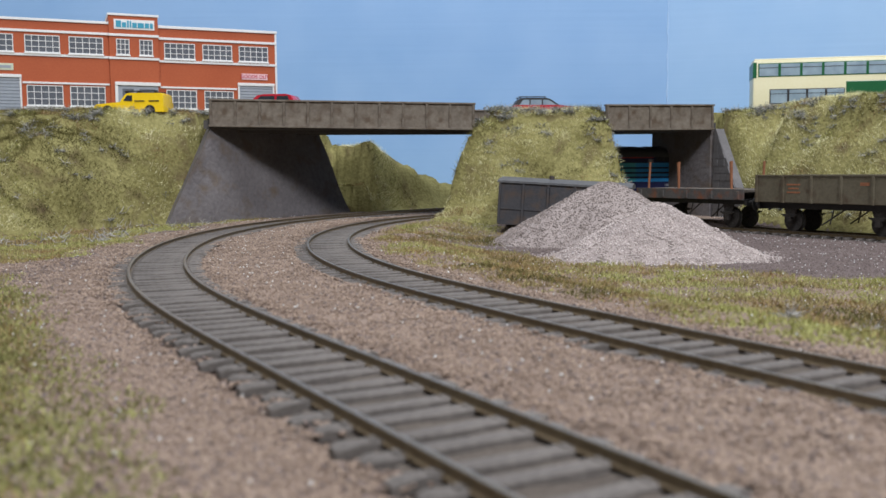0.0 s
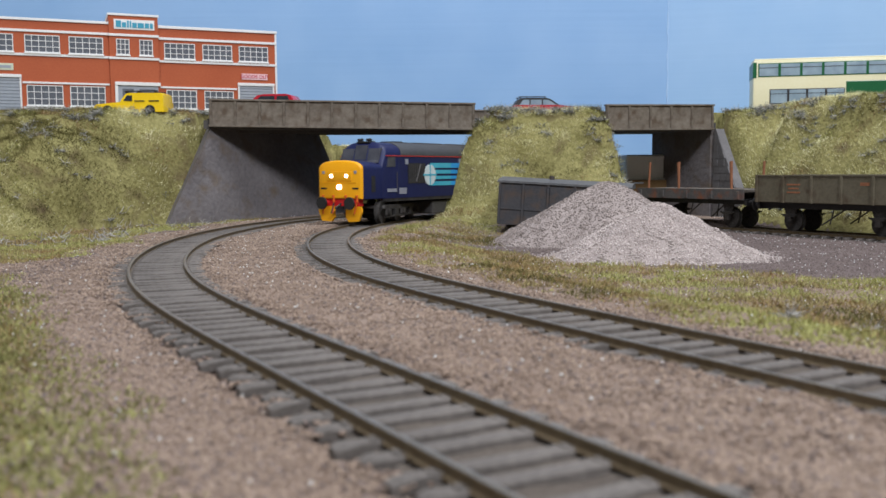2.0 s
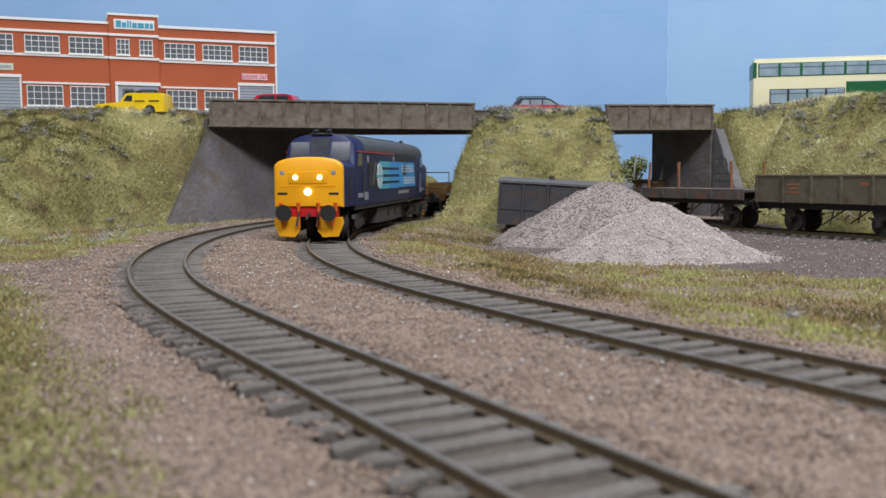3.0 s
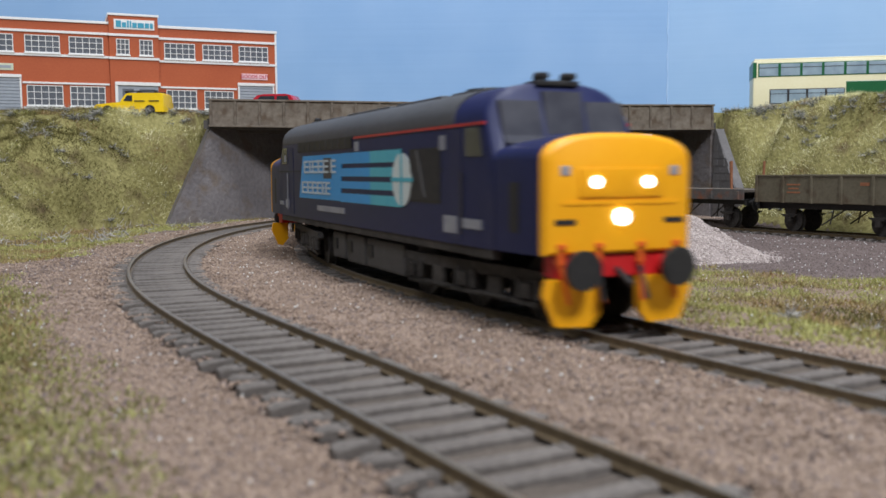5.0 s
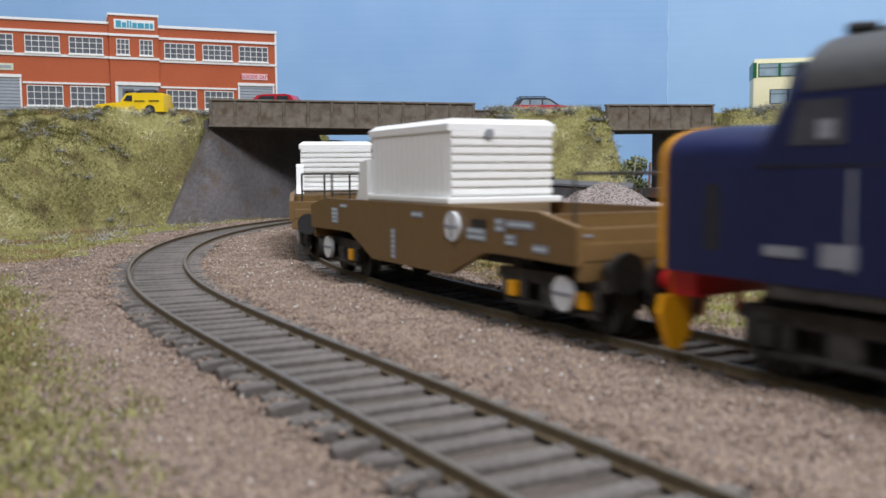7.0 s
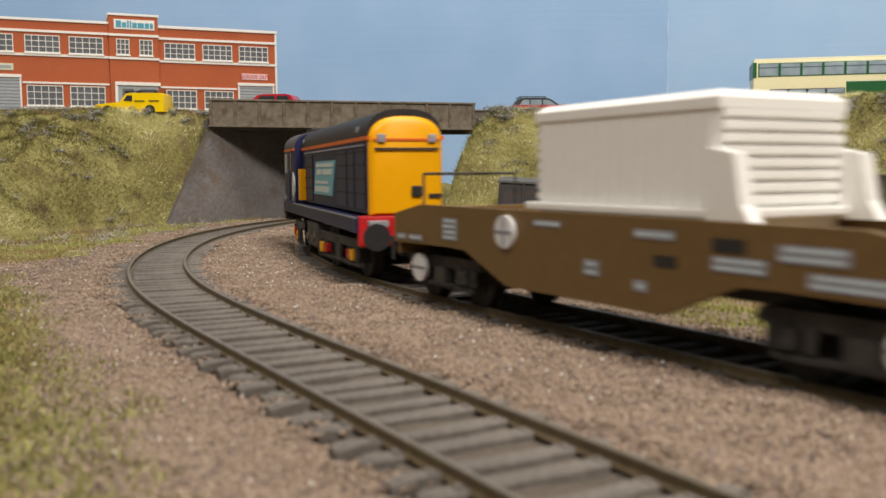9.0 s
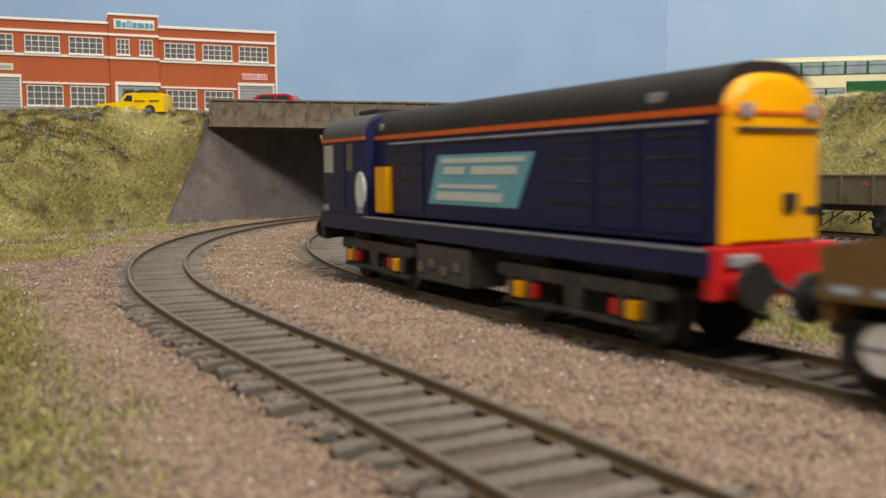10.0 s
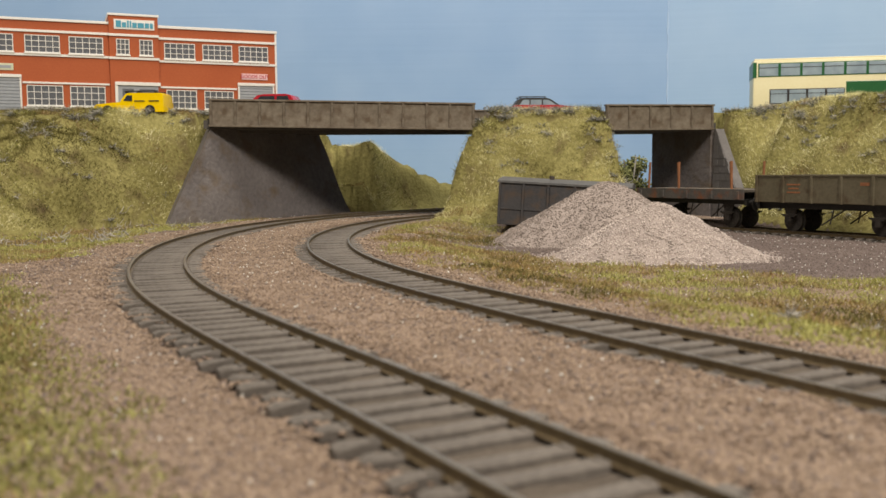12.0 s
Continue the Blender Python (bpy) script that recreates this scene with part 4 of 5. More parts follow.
for x, s, tilt in ((-36, 1, 2), (-33, -1, -4), (8, 1, 0), (-8, -1, 5), (36, 1, -6), (39, -1, 4)):
    bm = B()
    rod(bm, (x, s * 15.6, 19), (x + tilt * 0.25, s * 15.6, 41), 0.75, 8)
    part("stake", bm, M_STAKE, fw, "rusty upright stake")
small_wheels(fw, (-30, 30))
under_frame(fw, L, (-30, 30), 18.0)

# ---------------------------------------------------------------- the train (x forward, z from the rail top)


def hull(x, w, zb, zs, zt, power=0.75, n=9):
    """A body section: upright sides to zs, then a rounded roof to zt."""
    pts = [(x, -w, zb), (x, -w, (zb + zs) / 2), (x, -w, zs)]
    for k in range(1, 2 * n):
        a = math.pi * k / (2 * n)
        c = math.cos(a)
        pts.append((x, -math.copysign(abs(c) ** power, c) * w, zs + (zt - zs) * math.sin(a) ** 0.85))
    return pts + [(x, w, zs), (x, w, (zb + zs) / 2), (x, w, zb)]


SPIN = []                    # wheelsets that turn: object, axle x, radius
PIVOTS = []                  # bogies that swivel: object, pivot x, vehicle


def bogie(t, px, axles, r, frame_z, length, vehicle, boxes=None, spot=None, bright=(-1, 1)):
    g = bx("bogie", M_BOGIE, t, -length / 2, length / 2, -9.5, 9.5, frame_z - 1.6, frame_z, 0.3, "weathered dark bogie")
    g.matrix_basis = mm(px, 0, 0)
    PIVOTS.append((g, px, vehicle))
    for s in (-1, 1):
        bm = B()
        y0, y1 = s * 12.2 - 0.8, s * 12.2 + 0.8
        prism(bm, ((-length / 2, frame_z - 1.5), (-length / 2 + 1, frame_z + 0.3), (length / 2 - 1, frame_z + 0.3), (length / 2, frame_z - 1.5), (length / 2 - 2, frame_z - 2.2), (-length / 2 + 2, frame_z - 2.2)), "y", y0, y1)
        box(bm, -length / 2 + 3, length / 2 - 3, y0 + s * 0.3, y1 + s * 0.3, 3.4, 4.5, 0.2)
        for k in range(len(axles) - 1):
            c = (axles[k] + axles[k + 1]) / 2
            box(bm, c - 2.6, c + 2.6, y0 + s * 0.4, y1 + s * 0.9, 4.4, frame_z - 2, 0.3)
            rod(bm, (c - 5.5, s * 13.3, 4.2), (c + 5.5, s * 13.3, 4.2), 0.5)
        part("side_frame", bm, M_BOGIE, g, "greyish weathered side frame")
        for a in axles:
            bm = B()
            box(bm, a - 1.5, a + 1.5, s * 13.2 - 1.0, s * 13.2 + 1.0, 5.0, 8.2, 0.35)
            yellow = boxes is not None and s in bright
            part("axle_box", bm, boxes if yellow else M_BOGIE, g, "yellow axle box" if yellow else "")
            for e in (-3.3, 3.3):
                bm = B()
                cyl(bm, (a + e, s * 12.9, 6.9), "z", 0.95, 4.0, 10)
                part("spring", bm, M_BOGIE, g)
            if spot:
                e = -4.9 if a > 0 else 4.9
                bx("damper", spot, g, a + e - 1.1, a + e + 1.1, s * 13.0 - 0.8, s * 13.0 + 0.8, 5.2, 8.0, 0.3, "dull red damper")
    # Black blocks added between the axles for the shade under the vehicle.
    for k in range(len(axles) - 1):
        bx("traction_motor", M_BLACK, g, axles[k] + r + 1, axles[k + 1] - r - 1, -7, 7, 2.4, frame_z - 1.6, 0.6, "black block standing in for the shade between the axles")
    for a in axles:
        bm = B()
        for s in (-1, 1):
            cyl(bm, (0, s * 8.3, 0), "y", r, 2.2, 26)
            cyl(bm, (0, s * 7.0, 0), "y", r + 0.8, 0.6, 26)
            cyl(bm, (0, s * 9.45, 0), "y", r * 0.45, 0.4, 12)
            for k in range(4):
                ang = math.pi * k / 2
                cyl(bm, (math.cos(ang) * r * 0.66, s * 9.42, math.sin(ang) * r * 0.66), "y", r * 0.16, 0.3, 8)
        cyl(bm, (0, 0, 0), "y", 1.1, 18, 8)
        w = part("wheelset", bm, M_BOGIE, g, "dark steel wheels on an axle", True, at=mm(a, 0, r))
        SPIN.append((w, a, r))
    return g


def buffers(t, x, e, z=13.0, red=True, spread_y=11.0):
    for s in (-1, 1):
        bm = B()
        cyl(bm, (x + e * 2.2, s * spread_y, z), "x", 1.7, 4.4, 18)
        part("buffer_shank", bm, M_RED if red else M_BLACK, t, "", True)
        bm = B()
        cyl(bm, (x + e * 5.0, s * spread_y, z), "x", 3.6, 1.2, 26)
        part("buffer", bm, M_BLACK, t, "dark round buffer head", True)
    bm = B()
    rod(bm, (x, 0, z - 0.5), (x + e * 5, 0, z - 3), 0.7)
    rod(bm, (x + e * 1, -4.5, z), (x + e * 3.0, -4.8, z - 6), 0.5)
    rod(bm, (x + e * 1, 4.5, z), (x + e * 3.0, 4.8, z - 6), 0.5)
    part("coupling", bm, M_BLACK, t)


def side_plate(name, mat, t, s, w, pts, label="", out=0.2, parent_deep=None):
    """A thin plate on a flank (s = -1 or 1), outline in (x, z)."""
    bm = B()
    prism(bm, pts, "y", s * (w - 0.3), s * (w + out))
    return part(name, bm, mat, parent_deep or t, label)


def big_diesel():
    t = thing("diesel_locomotive", "large navy-blue diesel locomotive with yellow nose ends", "locomotive")
    W, ZB, ZS, ZT = 17.0, 14.6, 39.6, 48.2
    bm = B()
    loft(bm, [hull(-91.5, W, ZB, 31.6, 34.2), hull(-90.6, W, ZB, 33, 36.5), hull(-87, W - 0.2, ZB, ZS - 2, ZT - 1.6), hull(-85, W, ZB, ZS, ZT), hull(85, W, ZB, ZS, ZT),
              hull(87, W - 0.2, ZB, ZS - 2, ZT - 1.6), hull(90.6, W, ZB, 33, 36.5), hull(91.5, W, ZB, 31.6, 34.2)])
    part("body", bm, M_NAVY, t, "navy-blue body shell", True)
    bm = B()
    loft(bm, [hull(x, W + 0.15, ZS + 0.5, ZS + 0.9, ZT + 0.2) for x in (-84.5, -40, 0, 40, 72)])
    part("roof", bm, M_ROOFGREY, t, "dull grey roof", True)
    for x0, x1, z in ((-78, -40, 47.9), (-34, 6, 48.1), (12, 44, 48.1), (50, 68, 48.0)):
        bx("roof_panel", M_ROOFGREY, t, x0, x1, -8, 8, 46.6, z + 0.5, 0.5)
    bm = B()
    cyl(bm, (58, 0, 48.4), "z", 7.0, 1.2, 30)
    part("roof_fan", bm, M_BLACK, t, "round black roof fan", True)
    for s in (-1, 1):
        bx("exhaust_recess", M_BLACK, t, -28, 30, s * 11.6 - 0.7, s * 11.6 + 0.7, 45.6, 46.6)
    for e in (-1, 1):
        nb = []
        far = 3.5 if e > 0 else 5.5
        for x, w, zs, zt in ((90.8, W - 0.1, 32.0, 36.4), (97 + far, W - 0.4, 32.2, 37.0), (102 + far, W - 0.9, 32.0, 37.0), (105.3 + far, W - 1.3, 31.8, 36.8)):
            nb.append(hull(e * x, w, ZB + 0.1, zs, zt))
        bm = B()
        loft(bm, nb)
        nose = part("nose", bm, M_NAVY, t, "blunt navy nose", True)
        bm = B()
        loft(bm, [hull(e * (104.4 + far), W - 1.0, ZB + 0.2, 32.0, 37.05), hull(e * (105.3 + far), W - 1.1, ZB + 0.2, 32.0, 37.0), hull(e * (106.0 + far), W - 1.5, ZB + 0.3, 31.6, 36.6), hull(e * (106.4 + far), W - 2.2, ZB + 0.8, 31.2, 36.0)])
        front = part("nose_front", bm, M_NOSE, nose, "warning-yellow nose front", True)
        bm = B()
        box(bm, e * (106.4 + far) - 0.4, e * (106.4 + far) + 0.4, -9, 9, 25.2, 30.6, 0.3)
        box(bm, e * (106.3 + far) - 0.3, e * (106.3 + far) + 0.3, -12.5, 12.5, 23.9, 24.5)
        part("headcode_panel", bm, M_NOSE, nose, "yellow plated headcode panel", True)
        for y in (-5.6, 5.6):
            bm = B()
            cyl(bm, (e * (106.9 + far), y, 28.0), "x", 1.05, 0.8, 20)
            part("marker_light", bm, M_LAMP if e > 0 else M_LABEL, nose, "bright lit marker light" if e > 0 else "unlit marker light")
        bm = B()
        cyl(bm, (e * (106.7 + far), 0, 21.6), "x", 1.5, 1.0, 24)
        part("headlight", bm, M_LAMP if e > 0 else M_LABEL, nose, "bright lit headlight" if e > 0 else "unlit headlight")
        for y in (-11.8, 11.8):
            bx("lamp_bracket", M_LABEL, nose, e * (106.2 + far) - 0.4, e * (106.2 + far) + 0.4, y - 1, y + 1, 29.2, 31, 0.2)
            bx("number_bar", M_BLACK, nose, e * (106.3 + far) - 0.2, e * (106.3 + far) + 0.25, y - 2.2, y + 2.2, 20.3, 21.3)
        # windscreen: three dark panes on the raked cab front
        for y0, y1 in ((-14.2, -5.3), (-4.4, 4.4), (5.3, 14.2)):
            bm = B()
            prism(bm, ((e * 91.6, 35.6), (e * 90.3, 37.2), (e * 88.2, 46.2 - abs(y0 + y1) * 0.10), (e * 86.8, 46.2 - abs(y0 + y1) * 0.10), (e * 89.2, 35.6)), "y", y0, y1)
            part("windscreen", bm, M_CABGLASS, t, "raked dark windscreen pane")
        bx("buffer_beam", M_RED, t, e * (103 + far) - 2.4, e * (103 + far) + 2.4, -13, 13, 10.4, 14.6, 0.3, "red buffer beam")
        buffers(t, e * (105.2 + far), e, 12.3, True, 10.2)
        for s in (-1, 1):
            bm = B()
            inner = 4.2 if e > 0 else 9.5
            prism(bm, ((s * inner, 10.4), (s * 15.4, 10.4), (s * 16.0, 7.5), (s * 13.6, 1.8), (s * (inner + 2.3), 1.4), (s * inner, 4)), "x", e * (105.6 + far) - 0.7, e * (105.6 + far) + 0.7)
            part("snowplough", bm, M_NOSE, t, "yellow snowplough blade")
        for y in (-12.6, -4.6, 4.6, 12.6):
            bm = B()
            cyl(bm, (e * (106 + far), y, 14.6), "z", 0.75, 3.2, 10)
            cyl(bm, (e * (106 + far), y, 16.4), "z", 1.1, 0.9, 10)
            rod(bm, (e * (106 + far), y, 13.2), (e * (107.6 + far), y * 0.92, 6.0), 0.42)
            part("brake_hose", bm, M_ORANGE, t, "orange-red air hose")
        # horn housing on the cab roof
        bm = B()
        box(bm, e * 84 - 3, e * 84 + 3, -5, 5, 47.4, 48.6, 0.4)
        for y in (-3.2, 3.2):
            cyl(bm, (e * 85.5, y, 49.4), "x", 1.1, 4.0, 12, 0.7)
        part("horn", bm, M_BLACK, t, "black roof horns")
    for s in (-1, 1):
        side_plate("stripe", M_STRIPE, t, s, W, ((2, ZS - 0.1), (87, ZS - 0.1), (87, ZS + 0.45), (2, ZS + 0.45)), "thin red cantrail stripe", 0.35)
        side_plate("grille", M_BLACK, t, s, W, ((-62, 37.0), (0, 37.0), (0, 40.2), (-62, 40.2)), "black bodyside grille", 0.3)
        side_plate("radiator_grille", M_BLACK, t, s, W, ((45.5, 23), (64.5, 23), (64.5, 35.5), (45.5, 35.5)), "black radiator grille", 0.15)
        for k in range(9):
            bx("grille_bar", M_TANK, t, 46.5 + 2 * k, 46.9 + 2 * k, s * (W + 0.2) - 0.15, s * (W + 0.2) + 0.15, 23.4, 35.2)
        bm = B()
        rod(bm, (56, s * (W + 0.35), 24), (51, s * (W + 0.35), 35), 0.5)
        part("grille_strut", bm, M_TANK, t, "grey diagonal strut")
        # maker's panel: plain shapes in its colours
        logo = side_plate("logo_panel", M_SKYBLUE, t, s, W, ((-61, 21.6), (-12, 21.6), (-10, 35.6), (-55.5, 35.6)), "bright blue panel with pale bars", 0.22)
        for z0, z1, x0 in ((32.6, 35.7, -10.5), (28.9, 31.3, -11), (25.4, 27.5, -11.5), (21.4, 24.0, -12)):
            bm = B()
            prism(bm, ((x0, z0), (16, z0), (16, z1), (x0, z1)), "y", s * (W - 0.3), s * (W + 0.22))
            part("bar", bm, M_SKYBLUE, logo, "blue bar")
            bm = B()
            prism(bm, ((16, z0), (39, z0), (40, z1), (16, z1)), "y", s * (W - 0.3), s * (W + 0.22))
            part("bar", bm, M_TEAL, logo, "teal bar")
        bm = B()
        bmesh.ops.create_cone(bm, cap_ends=True, segments=36, radius1=6.5, radius2=6.5, depth=0.5, matrix=Matrix.Translation((40.6, s * (W + 0.15), 28.2)) @ Matrix.Rotation(math.pi / 2, 4, "X"))
        disc = part("disc", bm, M_PALE, logo, "pale round emblem")
        bm = B()
        box(bm, 33.4, 48.4, s * (W + 0.45) - 0.1, s * (W + 0.45) + 0.1, 27.7, 28.7)
        box(bm, 40.1, 41.1, s * (W + 0.45) - 0.1, s * (W + 0.45) + 0.1, 21.5, 35.0)
        part("emblem_cross", bm, M_TEAL, disc)
        for z0, z1, runs in ((29.9, 34.0, ((-55, -49), (-48, -45.5), (-44.5, -38.5), (-37.5, -32.5), (-31.5, -26), (-23, -18))), (23.2, 27.2, ((-58, -52), (-51, -46), (-45, -40), (-39, -34), (-33, -30), (-29, -24)))):
            for a, b in runs:
                bm = B()
                for h in (0, 0.42, 0.84):
                    box(bm, a + 2, b + 2, s * (W + 0.4) - 0.15, s * (W + 0.4) + 0.1, z0 + (z1 - z0) * h, z0 + (z1 - z0) * (h + 0.16))
                box(bm, a + 2, a + 3.1, s * (W + 0.4) - 0.14, s * (W + 0.4) + 0.09, z0, z1)
                part("bar", bm, M_LETTER, logo, "pale bar")
        bx("vent_panel", M_TANK, t, -30, -21, s * (W + 0.1) - 0.2, s * (W + 0.1) + 0.35, 28.2, 34.6, 0.1)
        for a, b, z0, z1 in ((-38, -8, 17.9, 19.6), (66.5, 74, 16.9, 20.6), (76, 86, 18.3, 20.3), (-81, -76, 17.5, 20.5), (-90, -84, 18.4, 19.8), (2.5, 6, 36.0, 38.6), (64.5, 67.5, 34.8, 38), (-82, -79.5, 34, 36.4)):
            side_plate("data_panel", M_LABEL, t, s, W, ((a, z0), (b, z0), (b, z1), (a, z1)), "pale grey data panel", 0.3)
        for e in (-1, 1):
            g = side_plate("cab_window", M_CABGLASS, t, s, W, ((e * 78, 33.2), (e * 86.3, 33.2), (e * 85, 39), (e * 78, 39)), "cab side window", 0.2)
            side_plate("cab_door", M_NAVY, t, s, W, ((e * 69.5, 15.5), (e * 76, 15.5), (e * 76, 39), (e * 69.5, 39)), "recessed cab door", 0.12)
            bm = B()
            for x in (76.6,):
                rod(bm, (e * x, s * (W + 0.5), 17), (e * x, s * (W + 0.5), 30), 0.22)
            part("handrail", bm, M_LABEL if e < 0 else M_TANK, t, "thin grey handrail")
        for x0, x1, z0 in ((-92, -60, 30.4), (60, 66, 30.2)):
            side_plate("seam", M_BLACK, t, s, W, ((x0, z0), (x1, z0), (x1, z0 + 0.3), (x0, z0 + 0.3)), "", 0.15)
        for e in (-1, 1):
            side_plate("nose_grille", M_BLACK, t, s, W - 0.5, ((e * 95, 18.5), (e * 101, 18.5), (e * 101, 28), (e * 95, 28)), "dark nose-side grille", 0.2)
        for k in range(9):
            bx("grille_slat", M_TANK, t, -61 + 6.8 * k, -60.3 + 6.8 * k, s * (W + 0.3) - 0.15, s * (W + 0.3) + 0.15, 37.2, 40.0)
        bx("solebar", M_BOGIE, t, -90, 90, s * 15.6 - 1, s * 15.6 + 1, 12.6, 14.9, 0.2)
        for x0, x1, z0 in ((-30, -17, 3.6), (-15, 2, 3.2), (4, 34, 3.4)):
            tank = bx("fuel_tank", M_TANK, t, x0, x1, s * 8 - 6.5, s * 8 + 6.5, z0, 11.6, 0.8, "dull grey tank box")
            bx("filler", M_BLACK, tank, x0 + 2, x0 + 6, s * 14.7 - 0.3, s * 14.7 + 0.3, 6.5, 9.8, 0.1)
    for px in (-67.5, 67.5):
        bogie(t, px, (-25, 0, 25), 6.6, 10.4, 62, 0)
    return t


def flask_wagon():
    t = thing("flask_wagon", "brown flask wagon carrying a ribbed white cover", "wagon", group="flask wagons in the train")
    W = 16.6
    for s in (-1, 1):
        bm = B()
        prism(bm, ((-58, 22.6), (58, 22.6), (60, 22.2), (71, 20.2), (71, 13.4), (45, 13.6), (38, 13.4), (22, 7.4), (-22, 7.4), (-38, 13.4), (-45, 13.6), (-71, 13.4), (-71, 20.2), (-60, 22.2)), "y", s * W - 0.8, s * W + 0.8)
        frame_side = part("side_frame", bm, M_BROWN, t, "khaki-brown side frame")
        for x in (21.5 if s > 0 else 25.0,):
            bm = B()
            cyl(bm, (x, s * (W + 1.2), 18.2), "y", 3.3, 0.9, 26)
            d = part("handwheel", bm, M_DISC, t, "round white handwheel", True)
            bm = B()
            box(bm, x - 3.1, x + 3.1, s * (W + 1.75) - 0.12, s * (W + 1.75) + 0.12, 17.9, 18.5)
            box(bm, x - 0.3, x + 0.3, s * (W + 1.78) - 0.12, s * (W + 1.78) + 0.12, 15.1, 21.3)
            part("spokes", bm, M_LABEL, d)
        for x in (-63, 63):
            bm = B()
            cyl(bm, (x, s * 14.6, 7.6), "y", 3.3, 1.0, 26)
            d = part("brake_wheel", bm, M_DISC, t, "round white brake wheel", True)
            bm = B()
            box(bm, x - 3.1, x + 3.1, s * 15.2 - 0.12, s * 15.2 + 0.12, 7.3, 7.9)
            part("spokes", bm, M_LABEL, d)
        panels = (((-52, -47, 15.6, 20), (-45, -40, 20.2, 21.2), (-9, -6.8, 8.6, 16), (3, 9, 19.4, 20.8), (31, 39, 15.8, 18.4), (43, 46.5, 18, 20.8), (47.5, 57, 19, 20.6), (47, 51, 15.6, 17.8), (57, 62, 14.8, 16.4)),
                  ((41, 47, 15.2, 20), (57, 63, 14.2, 15.6), (65, 69, 14.2, 15.6), (4, 12, 19.8, 21), (-7, -3, 12, 14.8), (-19, -16, 10.6, 12.4), (-25, -16, 19.2, 20.7), (-43, -33, 15.4, 17.6), (-56, -45, 17.6, 20), (-63, -50, 14.4, 16.6)))[s > 0]
        for x0, x1, z0, z1 in panels:
            panel = bx("data_panel", M_LABEL, frame_side, x0, x1, s * W + s * 0.9 - 0.15, s * W + s * 0.9 + 0.15, z0, z1, 0, "small grey lettering panel")
            rows = max(1, int((z1 - z0) / 1.1))
            for k in range(rows):
                zc = z0 + (z1 - z0) * (k + 0.5) / rows
                bx("bar", M_LETTER, panel, x0 + 0.4, x1 - 0.4 - 0.5 * (k % 2), s * W + s * 1.05 - 0.1, s * W + s * 1.05 + 0.1, zc - 0.25, zc + 0.25)
        bx("tie_down", M_BLACK, frame_side, -s * 23 - 2.4, -s * 23 + 2.4, s * W + s * 0.85 - 0.15, s * W + s * 0.85 + 0.15, 15, 16.8, 0, "dark tie-down slot")
        bx("tie_down", M_BLACK, frame_side, -s * 36 - 3, -s * 36 + 3, s * W + s * 0.85 - 0.15, s * W + s * 0.85 + 0.15, 18.2, 20.2, 0, "dark tie-down slot")
        bx("ledge", M_LABEL, t, 46, 71, s * 15.4 - 1.2, s * 15.4 + 1.4, 18.4, 18.9, 0.1, "pale grey walkway edge")
    bx("deck", M_BROWN, t, -71, 71, -W + 0.8, W - 0.8, 14, 17.4, 0.3, "brown wagon deck")
    for e in (-1, 1):
        bx("end_plate", M_BROWN, t, e * 70.2 - 0.6, e * 70.2 + 0.6, -W, W, 10.5, 20.0, 0.2)
        bx("bulkhead", M_BROWN, t, e * 58 - 0.8, e * 58 + 0.8, -W + 0.8, W - 0.8, 17, 22.0, 0.2)
        buffers(t, e * 71.8, e, 12.4, False)
        bm = B()
        rod(bm, (e * 72, 0, 11.5), (e * 86, 0, 9.5), 0.9)
        part("drawbar", bm, M_BLACK, t)
        bm = B()
        for y in (-13, -4, 5, 13) if e < 0 else (-13, 13):
            rod(bm, (e * 64, y, 17.2), (e * 64, y, 29.6), 0.35)
        rod(bm, (e * 64, -13, 29.6), (e * 64, 13, 29.6), 0.35)
        if e < 0:
            rod(bm, (e * 64, -13, 23.5), (e * 64, 13, 23.5), 0.3)
        part("handrail", bm, M_BOGIE, t, "thin grey end handrail")
    # ribbed white cover
    bm = B()
    box(bm, -23, 23, -13.8, 13.8, 17.2, 40.8, 0.5)
    cover = part("flask_cover", bm, M_FLASK, t, "white flask cover")
    bx("skirt", M_FLASK, cover, -25.5, 25.5, -15.4, 15.4, 22.7, 24.2, 0.4)
    bm = B()
    loft(bm, [[(x, y, z) for x, y in ((-23.6 + i, -14.4 + i), (23.6 - i, -14.4 + i), (23.6 - i, 14.4 - i), (-23.6 + i, 14.4 - i))] for z, i in ((39.4, 0), (41.0, 0), (42.2, 1.6))])
    part("lid", bm, M_FLASK, cover)
    for e in (-1, 1):
        for k in range(8):
            z = 24.6 + 1.9 * k
            bm = B()
            prism(bm, ((e * 22.9, z), (e * 23.8, z + 0.3), (e * 23.8, z + 1.3), (e * 22.9, z + 1.6)), "y", -13.6, 13.6)
            part("rib", bm, M_FLASK, cover)
        for y in (-14.1, 14.1) if e < 0 else ():
            bm = B()
            prism(bm, ((e * 22, 22), (e * 31, 22), (e * 29, 25), (e * 27.5, 32.5), (e * 22, 33.5)), "y", y - 1.4, y + 1.4)
            part("end_bracket", bm, M_FLASK, cover, "white side bracket")
    for s in (-1, 1):
        bm = B()
        for k in range(14):
            box(bm, -21.5 + 3.2 * k, -20.6 + 3.2 * k, s * 13.8 - 0.16, s * 13.8 + 0.16, 24.5, 39.4)
        part("side_ribs", bm, M_FLASK, cover)
    cover.matrix_basis = mm(-7.3, 0, 0)
    bm = B()
    cyl(bm, (23.9, -4, 38.8), "x", 1.1, 1.2, 12)
    part("lifting_lug", bm, M_LABEL, cover)
